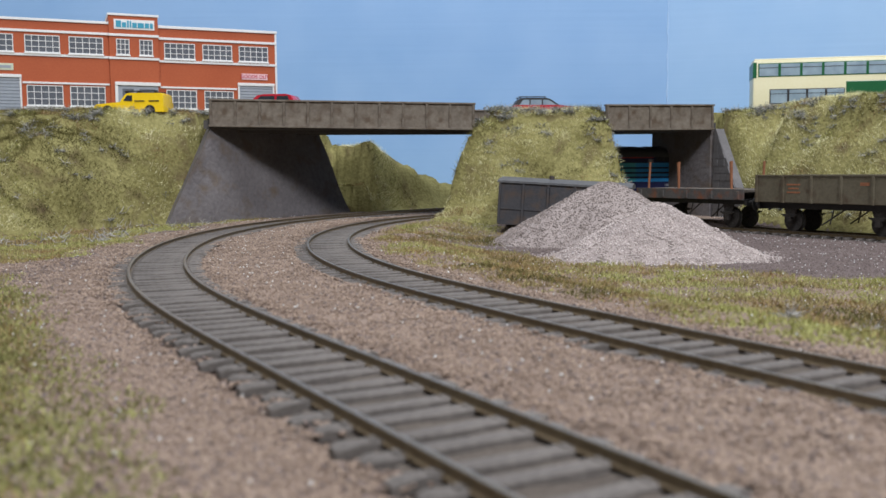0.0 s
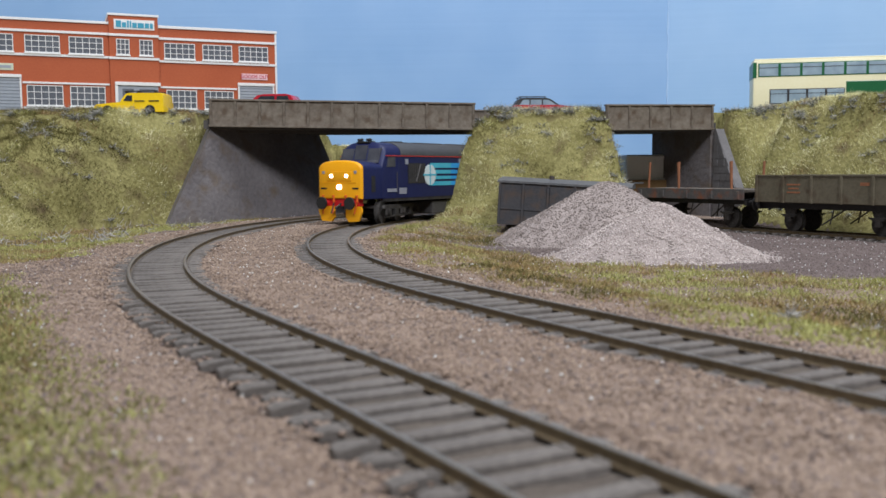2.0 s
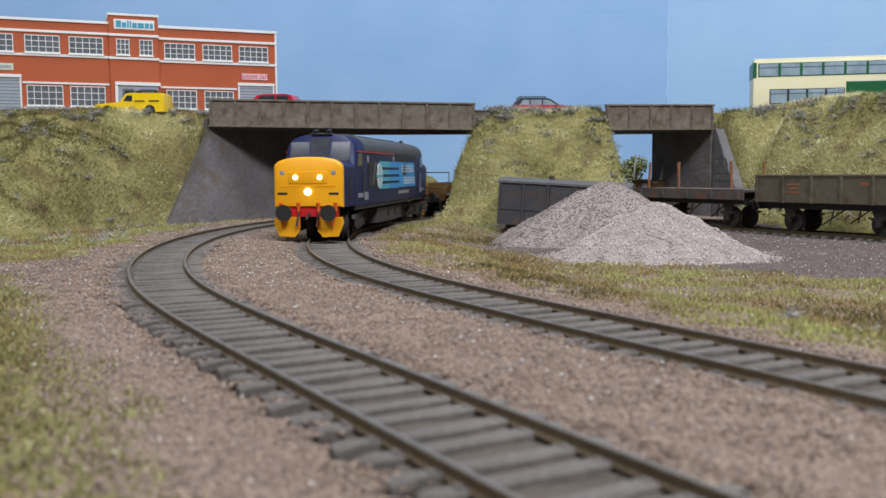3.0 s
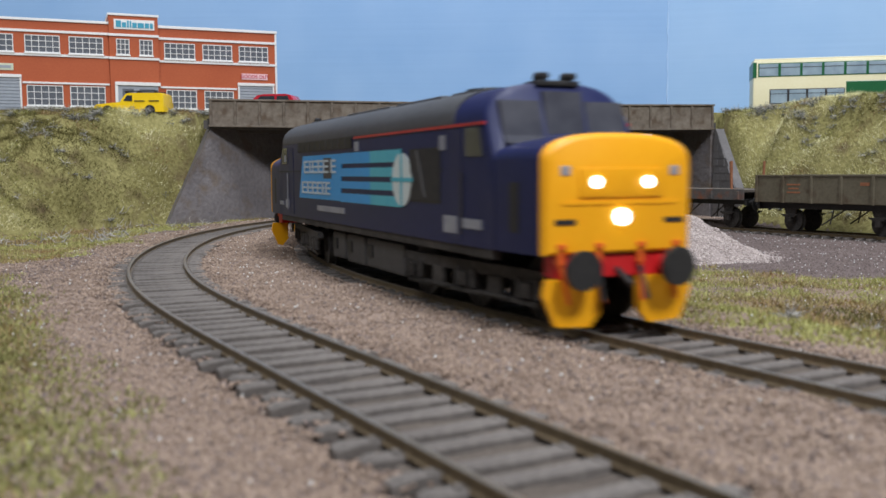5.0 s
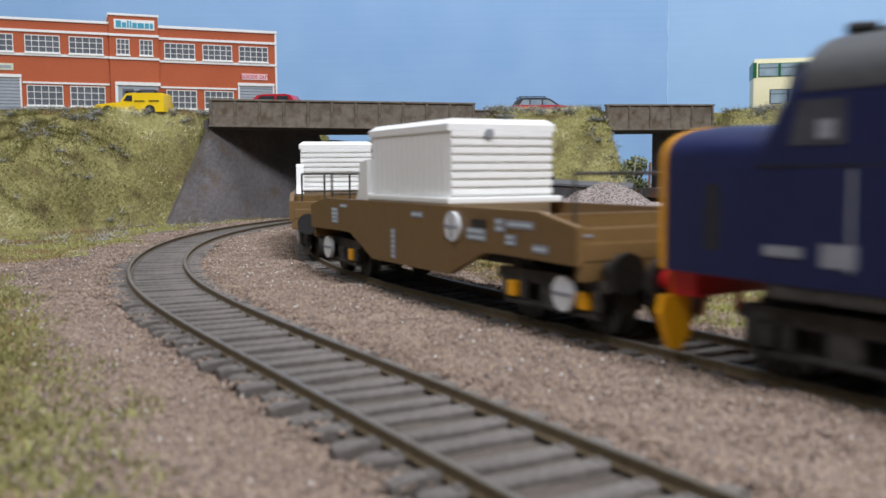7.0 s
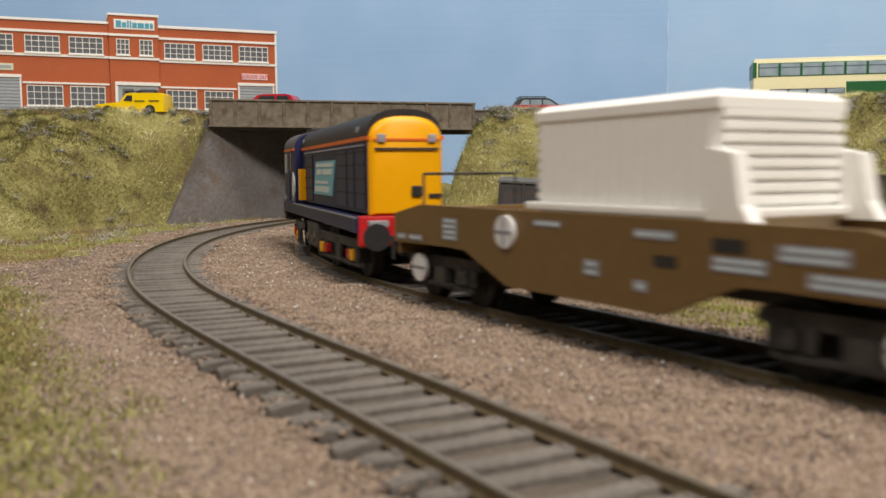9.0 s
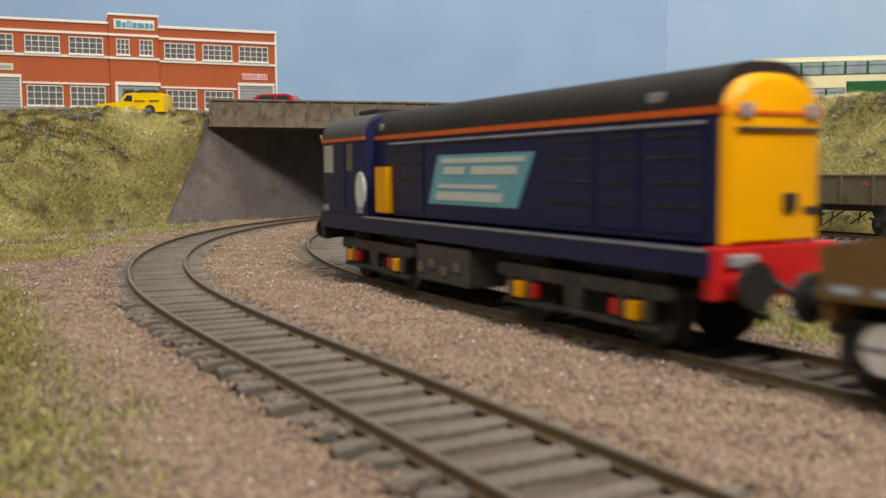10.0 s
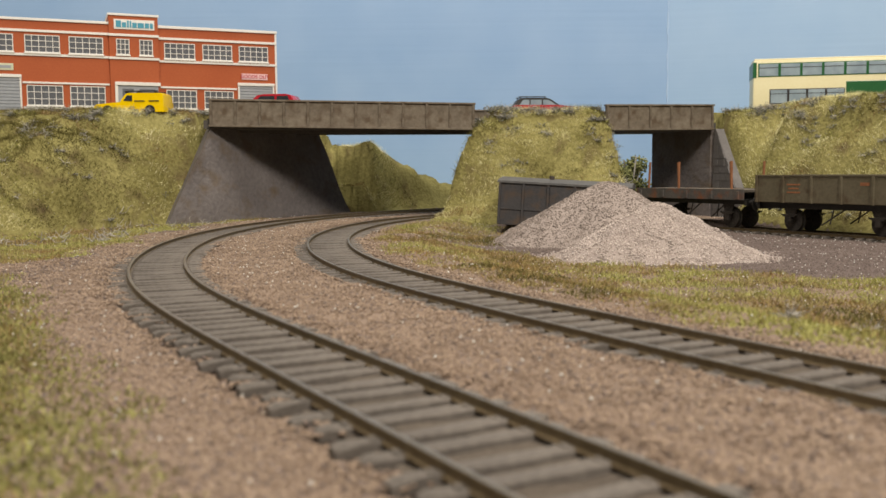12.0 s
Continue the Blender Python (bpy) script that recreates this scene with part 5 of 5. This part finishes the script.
    for px in (-55, 55):
        bogie(t, px, (-11.5, 11.5), 5.8, 10.4, 36, 1, M_NOSE, None, (-1,))
    bx("underframe", M_BLACK, t, -70, 70, -6, 6, 9.6, 14.2, 0.3)
    return t


def small_diesel():
    t = thing("bonnet_locomotive", "navy-blue single-cab bonnet diesel with yellow end", "locomotive")
    W, WC, ZT = 10.2, 13.4, 45.8
    bm = B()
    loft(bm, [hull(-56, W, 18.8, 38.0, 45.0), hull(78, W, 18.8, 38.0, 45.0), hull(79.2, W - 0.3, 18.9, 37.8, 44.8)])
    part("bonnet", bm, M_NAVY, t, "long navy-blue bonnet", True)
    bm = B()
    loft(bm, [hull(x, W + 0.2, 39.6, 39.9, ZT + 1.3) for x in (-57, 0, 78.4)])
    part("roof", bm, M_BLACK, t, "black rounded bonnet top", True)
    bm = B()
    loft(bm, [hull(79.0, W + 0.1, 18.6, 37.9, 45.1), hull(80.2, W - 0.5, 18.7, 37.6, 44.6), hull(80.8, W - 1.6, 19.2, 37.0, 43.7)])
    end = part("nose_front", bm, M_NOSE, t, "warning-yellow flat bonnet end", True)
    bx("nose_stripe", M_ORANGE, end, 80.5, 81.1, -W + 1.0, W - 1.0, 38.4, 39.1, 0.1)
    bx("grab_rail", M_BOGIE, end, 80.6, 81.4, -W + 1.4, W - 1.4, 36.0, 36.6, 0.1)
    for y in (-7, 7):
        bx("lamp", M_LABEL, end, 80.6, 81.5, y - 1.1, y + 1.1, 38.0, 40.2, 0.3, "small grey end lamp")
    bx("lamp", M_BLACK, end, 80.6, 81.5, 1.2, 4.0, 23.5, 26.4, 0.3, "dark square lamp")
    bx("number_bar", M_BLACK, end, 80.6, 81.1, 6, 9.6, 23.0, 24.2)
    bm = B()
    loft(bm, [hull(-83.0, WC - 1.2, 17.8, 38.5, 45.9), hull(-82.0, WC, 17.6, 39, 46.8), hull(-51.5, WC, 17.6, 39, 46.6), hull(-50, WC - 0.4, 17.6, 38.8, 46.3)])
    part("cab", bm, M_NAVY, t, "navy driving cab", True)
    bm = B()
    loft(bm, [hull(x, WC + 0.15, 39.5, 39.9, 46.9) for x in (-81.8, -51)])
    part("cab_roof", bm, M_ROOFGREY, t, "dull grey cab roof", True)
    bx("roof_hatch", M_BLACK, t, -74, -60, -5, 5, 46.2, 48.2, 0.5)
    bx("vent", M_LABEL, t, 62, 66, -W - 0.1, -W + 2.5, 40.6, 42.8, 0.2)
    bx("vent", M_LABEL, t, -47, -45, -W - 0.1, -W + 2, 40.4, 43, 0.2)
    for x in (-30, 0, 30):
        bx("roof_grille", M_BLACK, t, x - 11, x + 11, -6, 6, 44.4, 45.9, 0.4)
    bx("footplate", M_NAVY, t, -83.6, 80.5, -WC - 0.6, WC + 0.6, 13.8, 18.0, 0.3, "navy footplate with solebar")
    for s in (-1, 1):
        side_plate("stripe", M_ORANGE, t, s, W, ((-56, 38.7), (80, 38.7), (80, 39.8), (-56, 39.8)), "orange cantrail stripe", 0.4)
        side_plate("stripe", M_ORANGE, t, s, WC, ((-82, 38.9), (-50.5, 38.9), (-50.5, 39.8), (-82, 39.8)), "orange cantrail stripe", 0.3)
        bx("edge_strip", M_LABEL, t, -50, 80, s * (WC + 0.7) - 0.2, s * (WC + 0.7) + 0.2, 17.7, 18.15, 0, "pale walkway edge")
        side_plate("cab_window", M_CABPALE, t, s, WC, ((-80.5, 30), (-73.5, 30), (-73.5, 38), (-80.5, 38)), "pale cab side window", 0.25)
        side_plate("cab_window", M_CABGLASS, t, s, WC, ((-63, 30.5), (-58.5, 30.5), (-58.5, 38), (-63, 38)), "dark cab side window", 0.25)
        side_plate("cab_door", M_NAVY, t, s, WC, ((-70.5, 19), (-64.5, 19), (-64.5, 38.4), (-70.5, 38.4)), "", 0.3)
        side_plate("locker", M_NOSE, t, s, W, ((-45.2, 19.4), (-38.6, 19.4), (-38.6, 31.5), (-45.2, 31.5)), "orange-yellow battery locker", 2.4)
        logo = side_plate("logo_panel", M_AQUA, t, s, W, ((-18, 22.4), (22, 22.4), (28.5, 34.0), (-13, 34.0)), "aqua panel with pale bars", 0.3)
        for a, b, z0, z1 in ((-11, 25, 32.0, 33.2), (-10, 0, 29.4, 31.2), (3, 22, 29.4, 31.2), (-13, 14, 26.2, 27.2), (-14, 16, 23.4, 25.4)):
            bm = B()
            prism(bm, ((a, z0), (b, z0), (b + 0.6, z1), (a + 0.6, z1)), "y", s * (W + 0.2), s * (W + 0.5))
            part("bar", bm, M_PALE, logo, "pale bar")
        bm = B()
        prism(bm, [(-53.4 + 3.2 * math.cos(k * math.pi / 6), 25.0 + 5.4 * math.sin(k * math.pi / 6)) for k in range(12)], "y", s * (WC - 0.3), s * (WC + 0.3))
        part("emblem", bm, M_PALE, t, "pale oval emblem")
        for x0, x1 in ((-40, -21), (32, 48), (50, 60), (62, 76)):
            d = side_plate("bonnet_door", M_NAVY, t, s, W, ((x0, 20), (x1, 20), (x1, 36.6), (x0, 36.6)), "", 0.35)
            bm = B()
            for z in (24, 28, 32, 35.5):
                box(bm, x0 + 0.8, x1 - 0.8, s * (W + 0.45) - 0.2, s * (W + 0.45) + 0.2, z, z + 0.35)
            part("hinge", bm, M_BOGIE, d)
        bm = B()
        rod(bm, (-40, s * (W + 0.6), 37.4), (76, s * (W + 0.6), 37.4), 0.25)
        part("handrail", bm, M_LABEL, t, "thin grey handrail")
        for x0, x1 in ((-81.5, -77.5), (-55.5, -52)):
            side_plate("data_panel", M_LABEL, t, s, WC, ((x0, 18.8), (x1, 18.8), (x1, 20.6), (x0, 20.6)), "", 0.35)
        tank = bx("tank_box", M_TANK, t, -20, 6, s * 8 - 5, s * 8 + 5.2, 4, 12.8, 0.5, "weathered equipment box")
        for k in range(4):
            bx("fitting", M_PLANK, tank, -18 + 6 * k, -15 + 6 * k, s * 13.4 - 0.3, s * 13.4 + 0.3, 6 + 1.4 * (k % 2), 8.2 + 1.4 * (k % 2), 0.1)
    for e in (-1, 1):
        ex = 80.0 if e > 0 else 83.4
        bx("buffer_beam", M_RED if e > 0 else M_BLACK, t, e * ex - 1.2, e * ex + 1.2, -WC, WC, 10.2, 18.4, 0.4, "red buffer beam" if e > 0 else "black buffer beam")
        buffers(t, e * (ex + 1), e, 13.0, True, 9.6)
    bx("multiple_working_box", M_LABEL, t, 81, 82.6, -11, -5.5, 15.4, 17.2, 0.3, "grey jumper cable box")
    for px in (-45, 45):
        bogie(t, px, (-17, 17), 7.0, 11.0, 52, 2, M_NOSE, M_RED)
    bx("underframe", M_BLACK, t, -76, 76, -6, 6, 11, 14, 0.3)
    return t


LOCO = big_diesel()
WAGON_A = flask_wagon()
SPIN_A, PIV_A = list(SPIN), list(PIVOTS)
WAGON_B = copy_thing(WAGON_A, Matrix())
for o in WAGON_B.children:
    if o.name.startswith("bogie"):
        src = [p for p in PIV_A if p[2] == 1 and (p[1] > 0) == (o.matrix_basis.translation.x > 0)][0]
        PIVOTS.append((o, src[1], 1))
        for w in o.children:
            if w.name.startswith("wheelset"):
                SPIN.append((w, w.matrix_basis.translation.x / MM, 5.8))
REAR = small_diesel()

# ---------------------------------------------------------------- scatter: turf, fibres, ballast
RS = np.random.RandomState(11)


def scatter(n, x0, x1, y0, y1, power=1.0):
    """Random points in view of the layout's front, denser towards it for power above 1."""
    y = y0 + (y1 - y0) * RS.uniform(0, 1, n) ** power
    x = RS.uniform(x0, x1, n)
    keep = np.abs(x) < 0.52 * y + 25
    return x[keep], y[keep]


def verge_amount(x, y, la, lb):
    """How grassy the flat ground is: the verge inside the running track, and the front left corner."""
    w = (vnoise(x, y, 24) - 0.5) * 20 + (vnoise(x, y, 7) - 0.5) * 8
    verge = np.minimum((-lb - 21 + w * 0.5) / 8, (8 - yard_edge(x, y)) / 9) * (lb < 0)
    corner = (-33 - 0.50 * (y - 92) - x + w * 0.8) / 22 * (la > 24)
    foot = (la - 29 + w * 1.2) / 12 * (y > 350) * (y < 655) - 0.1
    inner = (-lb - 18) / 8 * (y > 480) * (lb < 0) * (x < 60)
    return np.clip(np.maximum.reduce([verge, corner * (y < 300), foot, inner]), 0, 1)


def fibres(name, P, length, mat, label, upright=1.0, width=0.16, out=None):
    n = len(P)
    d = RS.normal(size=(n, 3)) * (1.0 if out is None else 0.8)
    d[:, 2] = np.abs(d[:, 2]) * 0.8 + upright
    if out is not None:
        d += out * 0.45
    d /= np.linalg.norm(d, axis=1, keepdims=True)
    side = np.cross(d, RS.normal(size=(n, 3)))
    side /= np.linalg.norm(side, axis=1, keepdims=True) + 1e-9
    L = length[:, None]
    bend = RS.normal(size=(n, 3)) * 0.22 * L
    a, b = P - side * width, P + side * width
    m = P + d * L * 0.55 + bend * 0.4
    v = np.stack([a, b, m + side * width * 0.75, m - side * width * 0.75, P + d * L + bend], 1).reshape(-1, 3)
    k = 5 * np.arange(n)[:, None]
    f = np.concatenate([k + np.array([[0, 1, 2]]), k + np.array([[0, 2, 3]]), k + np.array([[3, 2, 4]])], 0)
    return fast_mesh(name, v, f, mat, label, "grass")


# grass fibres and foam clumps on the embankments
x, y = scatter(620000, -330, 330, 425, 780)
z, kind, la, lb, lc = land(x, y)
bank = (kind > 0) & (z > 3) & ~((z > 70) & (y > 690))
bx_, by_, bz_ = x[bank], y[bank], z[bank]
n = len(bx_)
P = np.column_stack([bx_, by_, bz_])


def tone_at(P, jitter):
    """Colour patches of the turf, drawn over the slope: 0 dark to 1 pale."""
    u, v = P[:, 0], P[:, 1] + 0.8 * P[:, 2]
    mix = 0.52 * vnoise(u + 12, v, 40) + 0.33 * vnoise(u + 77, v, 15) + 0.15 * vnoise(u, v + 31, 5)
    dark_end = smooth((-180 - u) / 40) * smooth((P[:, 2] - 30) / 25)     # darker towards the upper left end of the left bank
    # paler in two spots on the left bank
    dry = np.exp(-((u + 165) / 32) ** 2 - ((P[:, 2] - 66) / 16) ** 2) + np.exp(-((u + 178) / 30) ** 2 - ((P[:, 2] - 18) / 14) ** 2)
    return 0.5 + 2.9 * (mix - 0.49) - 0.45 * dark_end + 0.35 * dry + jitter * RS.normal(size=len(P))


tone = tone_at(P, 0.13)
rusty = vnoise(P[:, 0] + 130, P[:, 1] + 0.8 * P[:, 2], 16) + 0.08 * RS.normal(size=n) > 0.78
dx = (land(bx_ + 2.0, by_)[0] - bz_) / 2.0
dy = (land(bx_, by_ + 2.0)[0] - bz_) / 2.0
OUT = np.column_stack([-dx, -dy, np.ones(n)])
OUT /= np.linalg.norm(OUT, axis=1, keepdims=True)
tuft = 0.4 + 1.3 * vnoise(P[:, 0], P[:, 1] + P[:, 2], 11)
for name, sel, mat, label in (("straw_grass", (tone > 0.55) & ~rusty, M_STRAW, "pale straw-coloured static grass on the embankments"),
                              ("bank_grass", (tone > 0.36) & (tone <= 0.55) & ~rusty, M_BLADE, "yellow-green static grass on the embankments"),
                              ("dark_grass", (tone <= 0.36) & ~rusty, M_MOSS, "dark olive static grass on the embankments"),
                              ("dead_grass", rusty, M_DEAD, "brown dead static grass on the embankments")):
    fibres(name, P[sel], RS.uniform(1.0, 3.0, int(sel.sum())) * tuft[sel], mat, label, 0.25, 0.10, OUT[sel])
Q = P[RS.permutation(n)[:9000]] + np.array((0, 0, 0.3))
Q = Q[tone_at(Q, 0.08) < 0.36]
grains("bank_turf", Q, RS.uniform(0.3, 0.8, len(Q)), M_FOAM, "olive crumbled turf on the embankments", 21, 0.8, "turf")

# verge, foot of the banks and front corner
x, y = scatter(800000, -250, 250, 88, 655, 1.3)
z, kind, la, lb, lc = land(x, y)
amount = verge_amount(x, y, la, lb)
free = (np.abs(la) > 18) & (np.abs(lb) > 18) & (kind == 0)
take = free & (RS.uniform(0, 1, len(x)) < amount * (0.1 + 0.8 * smooth((vnoise(x, y, 9) * 0.6 + vnoise(x, y, 3.5) * 0.4 - 0.25 + 0.25 * (x < -60)) / 0.4)))
P = np.column_stack([x, y, z - 0.1])[take]
shade = tone_at(P, 0.16) + 0.15 * (P[:, 0] < 0)
for name, sel, mat, label in (("pale_verge_grass", shade > 0.85, M_BLADE, "brighter green static grass along the verge"), ("verge_grass", (shade > 0.32) & (shade <= 0.85), M_VERGE, "short yellow-green static grass along the verge"),
                              ("dead_verge_grass", (shade <= 0.32) & (shade > 0.12), M_DEAD, "brown dead static grass along the verge"), ("dark_verge_grass", shade <= 0.12, M_MOSS, "dark olive static grass along the verge")):
    fibres(name, P[sel][:90000], RS.uniform(0.6, 2.2, min(90000, int(sel.sum()))) * (0.6 + 0.8 * vnoise(P[sel][:90000, 0], P[sel][:90000, 1], 8)), mat, label, 0.8, 0.13)
P = P[RS.permutation(len(P))[:14000]]
grains("verge_turf", P, RS.uniform(0.35, 0.9, len(P)), M_FOAM, "olive turf crumbs along the verge", 22, 0.6, "turf")

x, y = scatter(90000, -130, -20, 86, 260)
z, kind, la, lb, lc = land(x, y)
edge = (-25 - 0.50 * (y - 92) - x + (vnoise(x, y, 14) - 0.5) * 16) / 20
take = (la > 26) & (RS.uniform(0, 1, len(x)) < np.clip(edge, 0, 1) * (0.35 + 0.65 * vnoise(x, y, 6)))
P = np.column_stack([x, y, z - 0.1])[take]
fibres("corner_grass", P, RS.uniform(0.6, 1.7, len(P)), M_OLIVEGRASS, "soft olive static grass at the layout's front corner", 0.7, 0.2)

# ballast grains
x, y = scatter(470000, -260, 250, 86, 640, 1.5)
z, kind, la, lb, lc = land(x, y)
amount = verge_amount(x, y, la, lb)
beside = np.minimum(np.abs(la), np.abs(lb))
free = (kind == 0) & (beside > 10.6) & (RS.uniform(0, 1, len(x)) > amount * 0.85) & (np.abs(lc) > 4)
yardish = (-lb > 46) & (lb < 0) & (x > 0) & (yard_edge(x, y) > 0)
lift = np.where(beside < 17.5, np.interp(beside, (10.6, 13.0, 16.0, 18.5), (1.3, 1.7, 0.7, 0.1)) * np.where(vnoise(x + 20, y, 5) + 0.3 * (y > 230) > 0.52, 1.0, 0.2), 0.1)
dark = RS.uniform(0, 1, len(x)) < 0.10 + 0.6 * smooth((la - 22) / 10) * smooth((y - 240) / 60) * smooth((vnoise(x, y, 30) - 0.3) / 0.4)
sel = free & ~yardish & dark
P = np.column_stack([x, y, z + lift])[sel][:26000]
grains("ballast", P, RS.uniform(0.2, 0.55, len(P)), M_YARDGRAIN, "dark brown stained ballast grains", 28, 0.75, "ballast")
sel = free & ~yardish & ~dark
P = np.column_stack([x, y, z + lift])[sel][:170000]
grains("ballast", P, RS.uniform(0.18, 0.54, len(P)) * np.interp(P[:, 1], (90, 500), (0.85, 1.2)), M_GRAIN, "sandy pink-brown ballast grains", 23, 0.75, "ballast")
sel = free & yardish
P = np.column_stack([x, y, z + 0.05])[sel][:26000]
grains("cinders", P, RS.uniform(0.22, 0.62, len(P)), M_YARDGRAIN, "dark cinders on the yard", 24, 0.7, "cinders")
x, y = scatter(5200, -300, 300, 95, 680, 0.9)
z, kind, la, lb, lc = land(x, y)
P = np.column_stack([x, y, z + 0.55])[(np.abs(la) > 11) & (np.abs(lb) > 11)]
grains("pale_crumbs", P, RS.uniform(0.16, 0.36, len(P)), M_WHITE, "tiny pale crumbs scattered on the scenery", 25, 0.8, "crumbs")


def twigs(name, spots, label, size=1.0):
    """Clusters of thin, curled grey twigs."""
    verts, faces = [], []
    for cx, cy, cz, r in spots:
        for _ in range(RS.randint(5, 10)):
            p = np.array((cx, cy, cz)) + RS.normal(size=3) * np.array((r, r, 0.25 * r)) * 0.5
            d = RS.normal(size=3)
            d[2] = abs(d[2]) * 0.55
            d /= np.linalg.norm(d)
            w = RS.uniform(0.10, 0.22) * size
            ring0 = len(verts)
            for k in range(5):
                side = np.cross(d, (0.31, 0.2, 0.93))
                side /= np.linalg.norm(side)
                up = np.cross(side, d)
                ww = w * (1 - 0.17 * k)
                for a in (0, 2.1, 4.2):
                    verts.append(p + (side * math.cos(a) + up * math.sin(a)) * ww)
                p = p + d * RS.uniform(0.7, 1.5) * size
                d = d + RS.normal(size=3) * 0.5
                d /= np.linalg.norm(d)
            for k in range(4):
                for a in range(3):
                    b = (a + 1) % 3
                    i = ring0 + 3 * k
                    faces += [(i + a, i + b, i + 3 + b), (i + a, i + 3 + b, i + 3 + a)]
    return fast_mesh(name, np.array(verts), np.array(faces), M_TWIG, label, "twigs")


x, y = scatter(5200, -300, 300, 440, 740)
z, kind, la, lb, lc = land(x, y)
ok = (kind > 0) & (z > 2.5) & (z < 79) & (y < 700) & (vnoise(x, y + 0.8 * z, 17) > 0.62)
spots = np.column_stack([x, y, z + 0.8, RS.uniform(1.2, 3.2, len(x))])[ok][:760]
cx_, cy_ = scatter(9000, -330, 330, 560, 700)
cz_ = land(cx_, cy_)[0]
rim = (cz_ > 66) & (cz_ < 84) & (land(cx_, cy_ - 7)[0] < cz_ - 5) & (vnoise(cx_, cy_, 12) > 0.45)
spots = np.concatenate([spots, np.column_stack([cx_, cy_, cz_ + 1.2, RS.uniform(1.5, 3.5, len(cx_))])[rim][:160]])
twigs("dry_twigs", spots, "dry curled grey twigs on the embankments", 1.15)
near = np.repeat(spots[:, :3], 16, axis=0) + RS.normal(size=(16 * len(spots), 3)) * np.array((1.8, 1.2, 0.9))
grains("lichen", near, RS.uniform(0.25, 0.75, len(near)), M_LICHEN, "grey-green lichen clumps among the twigs", 29, 0.8, "lichen")
x, y = scatter(500, -230, -110, 430, 600)
z, kind, la, lb, lc = land(x, y)
ok = (la > 34) & (la < 110) & (z < 30)
twigs("fallen_twigs", np.column_stack([x, y, z + 0.8, RS.uniform(2, 5, len(x))])[ok][:34], "fallen grey twigs at the bank's foot", 1.5)
for cx, cy in ((75, 200), (100, 216)):
    c = land(np.array([cx * 1.0]), np.array([cy * 1.0]))[0][0]
    twigs("dead_plant", [(cx, cy, c + 1.2, 2.6), (cx + 1.5, cy + 1, c + 1.0, 2.2), (cx - 1, cy - 0.5, c + 0.8, 1.8)], "small dead grey plant on the verge", 1.1)

# a bush beyond the yard bridge
bush = thing("bush", "small dark green bush beyond the yard bridge", "bush", mm(168, 838, 0))
bm = B()
for k in range(5):
    rod(bm, (0, 0, -1), (9 * math.cos(k * 1.3), 7 * math.sin(k * 1.3), 34 + 3 * k), 0.7)
part("trunk", bm, M_TWIG, bush)
n = 2600
d = RS.normal(size=(n, 3))
d /= np.linalg.norm(d, axis=1, keepdims=True)
lobe = RS.randint(0, 6, n)
cen = np.column_stack([11 * np.cos(lobe * 1.1), 9 * np.sin(lobe * 1.7), 16 + 4.2 * lobe])
g = grains("crown", cen + d * RS.uniform(3, 10.5, (n, 1)), RS.uniform(0.6, 1.7, n), M_BUSH, "", 27, 0.9, "")
g.parent = bush

# ---------------------------------------------------------------- what moves
SPEED = 122.0                # mm/s along the track, towards the viewer


def travelled(t):
    """Distance run since the start: a little faster at first, then steady."""
    return SPEED * t - float(np.interp(t, (0, 0.8, 1.2, 1.6, 2.2, 2.8, 3.5, 4.8), (-22, -12, 4, 13, 18, 16, 10, 0)))


def on_track(s, half):
    """Place and turn of a vehicle whose bogie pivots sit on the track at s - half and s + half."""
    sl, x, y, h = LINE_B
    ax, ay = np.interp(s - half, sl, x), np.interp(s - half, sl, y)
    bx_, by = np.interp(s + half, sl, x), np.interp(s + half, sl, y)
    return (ax + bx_) / 2, (ay + by) / 2, math.degrees(math.atan2(ay - by, ax - bx_))


def motions():
    times = [k * 0.25 for k in range(49)]
    for ob, start, half, flip in ((LOCO, 835.4, 67.5, 0), (WAGON_A, 1035.5, 55.0, 0), (WAGON_B, 1211.5, 55.0, 180), (REAR, 1383.8, 45.0, 0)):
        rows, turns = [], []
        for t in times:
            x, y, a = on_track(start - travelled(t), half)
            if turns:
                while a - turns[-1] > 180:
                    a -= 360
                while a - turns[-1] < -180:
                    a += 360
            turns.append(a)
            rows.append((t, mm(x, y, RT, 0, 0, a + flip)))
        walk(ob, rows)
        for bog in ob.children:
            if not bog.name.startswith("bogie"):
                continue
            px = bog.matrix_basis.translation.x / MM
            swivel = []
            for t, a in zip(times, turns):
                d = start - travelled(t) - (-px if flip else px)
                h = math.degrees(np.interp(d, LINE_B[0], LINE_B[3])) + 180
                swivel.append((t, mm(px, 0, 0, 0, 0, (h - a + 180) % 360 - 180)))
            walk(bog, swivel)
    fine = [k / 15 for k in range(181)]
    for w, ax, r in SPIN:
        walk(w, [(t, mm(ax, 0, r, 0, math.degrees(travelled(t) / r) % 360, 0)) for t in fine])


motions()
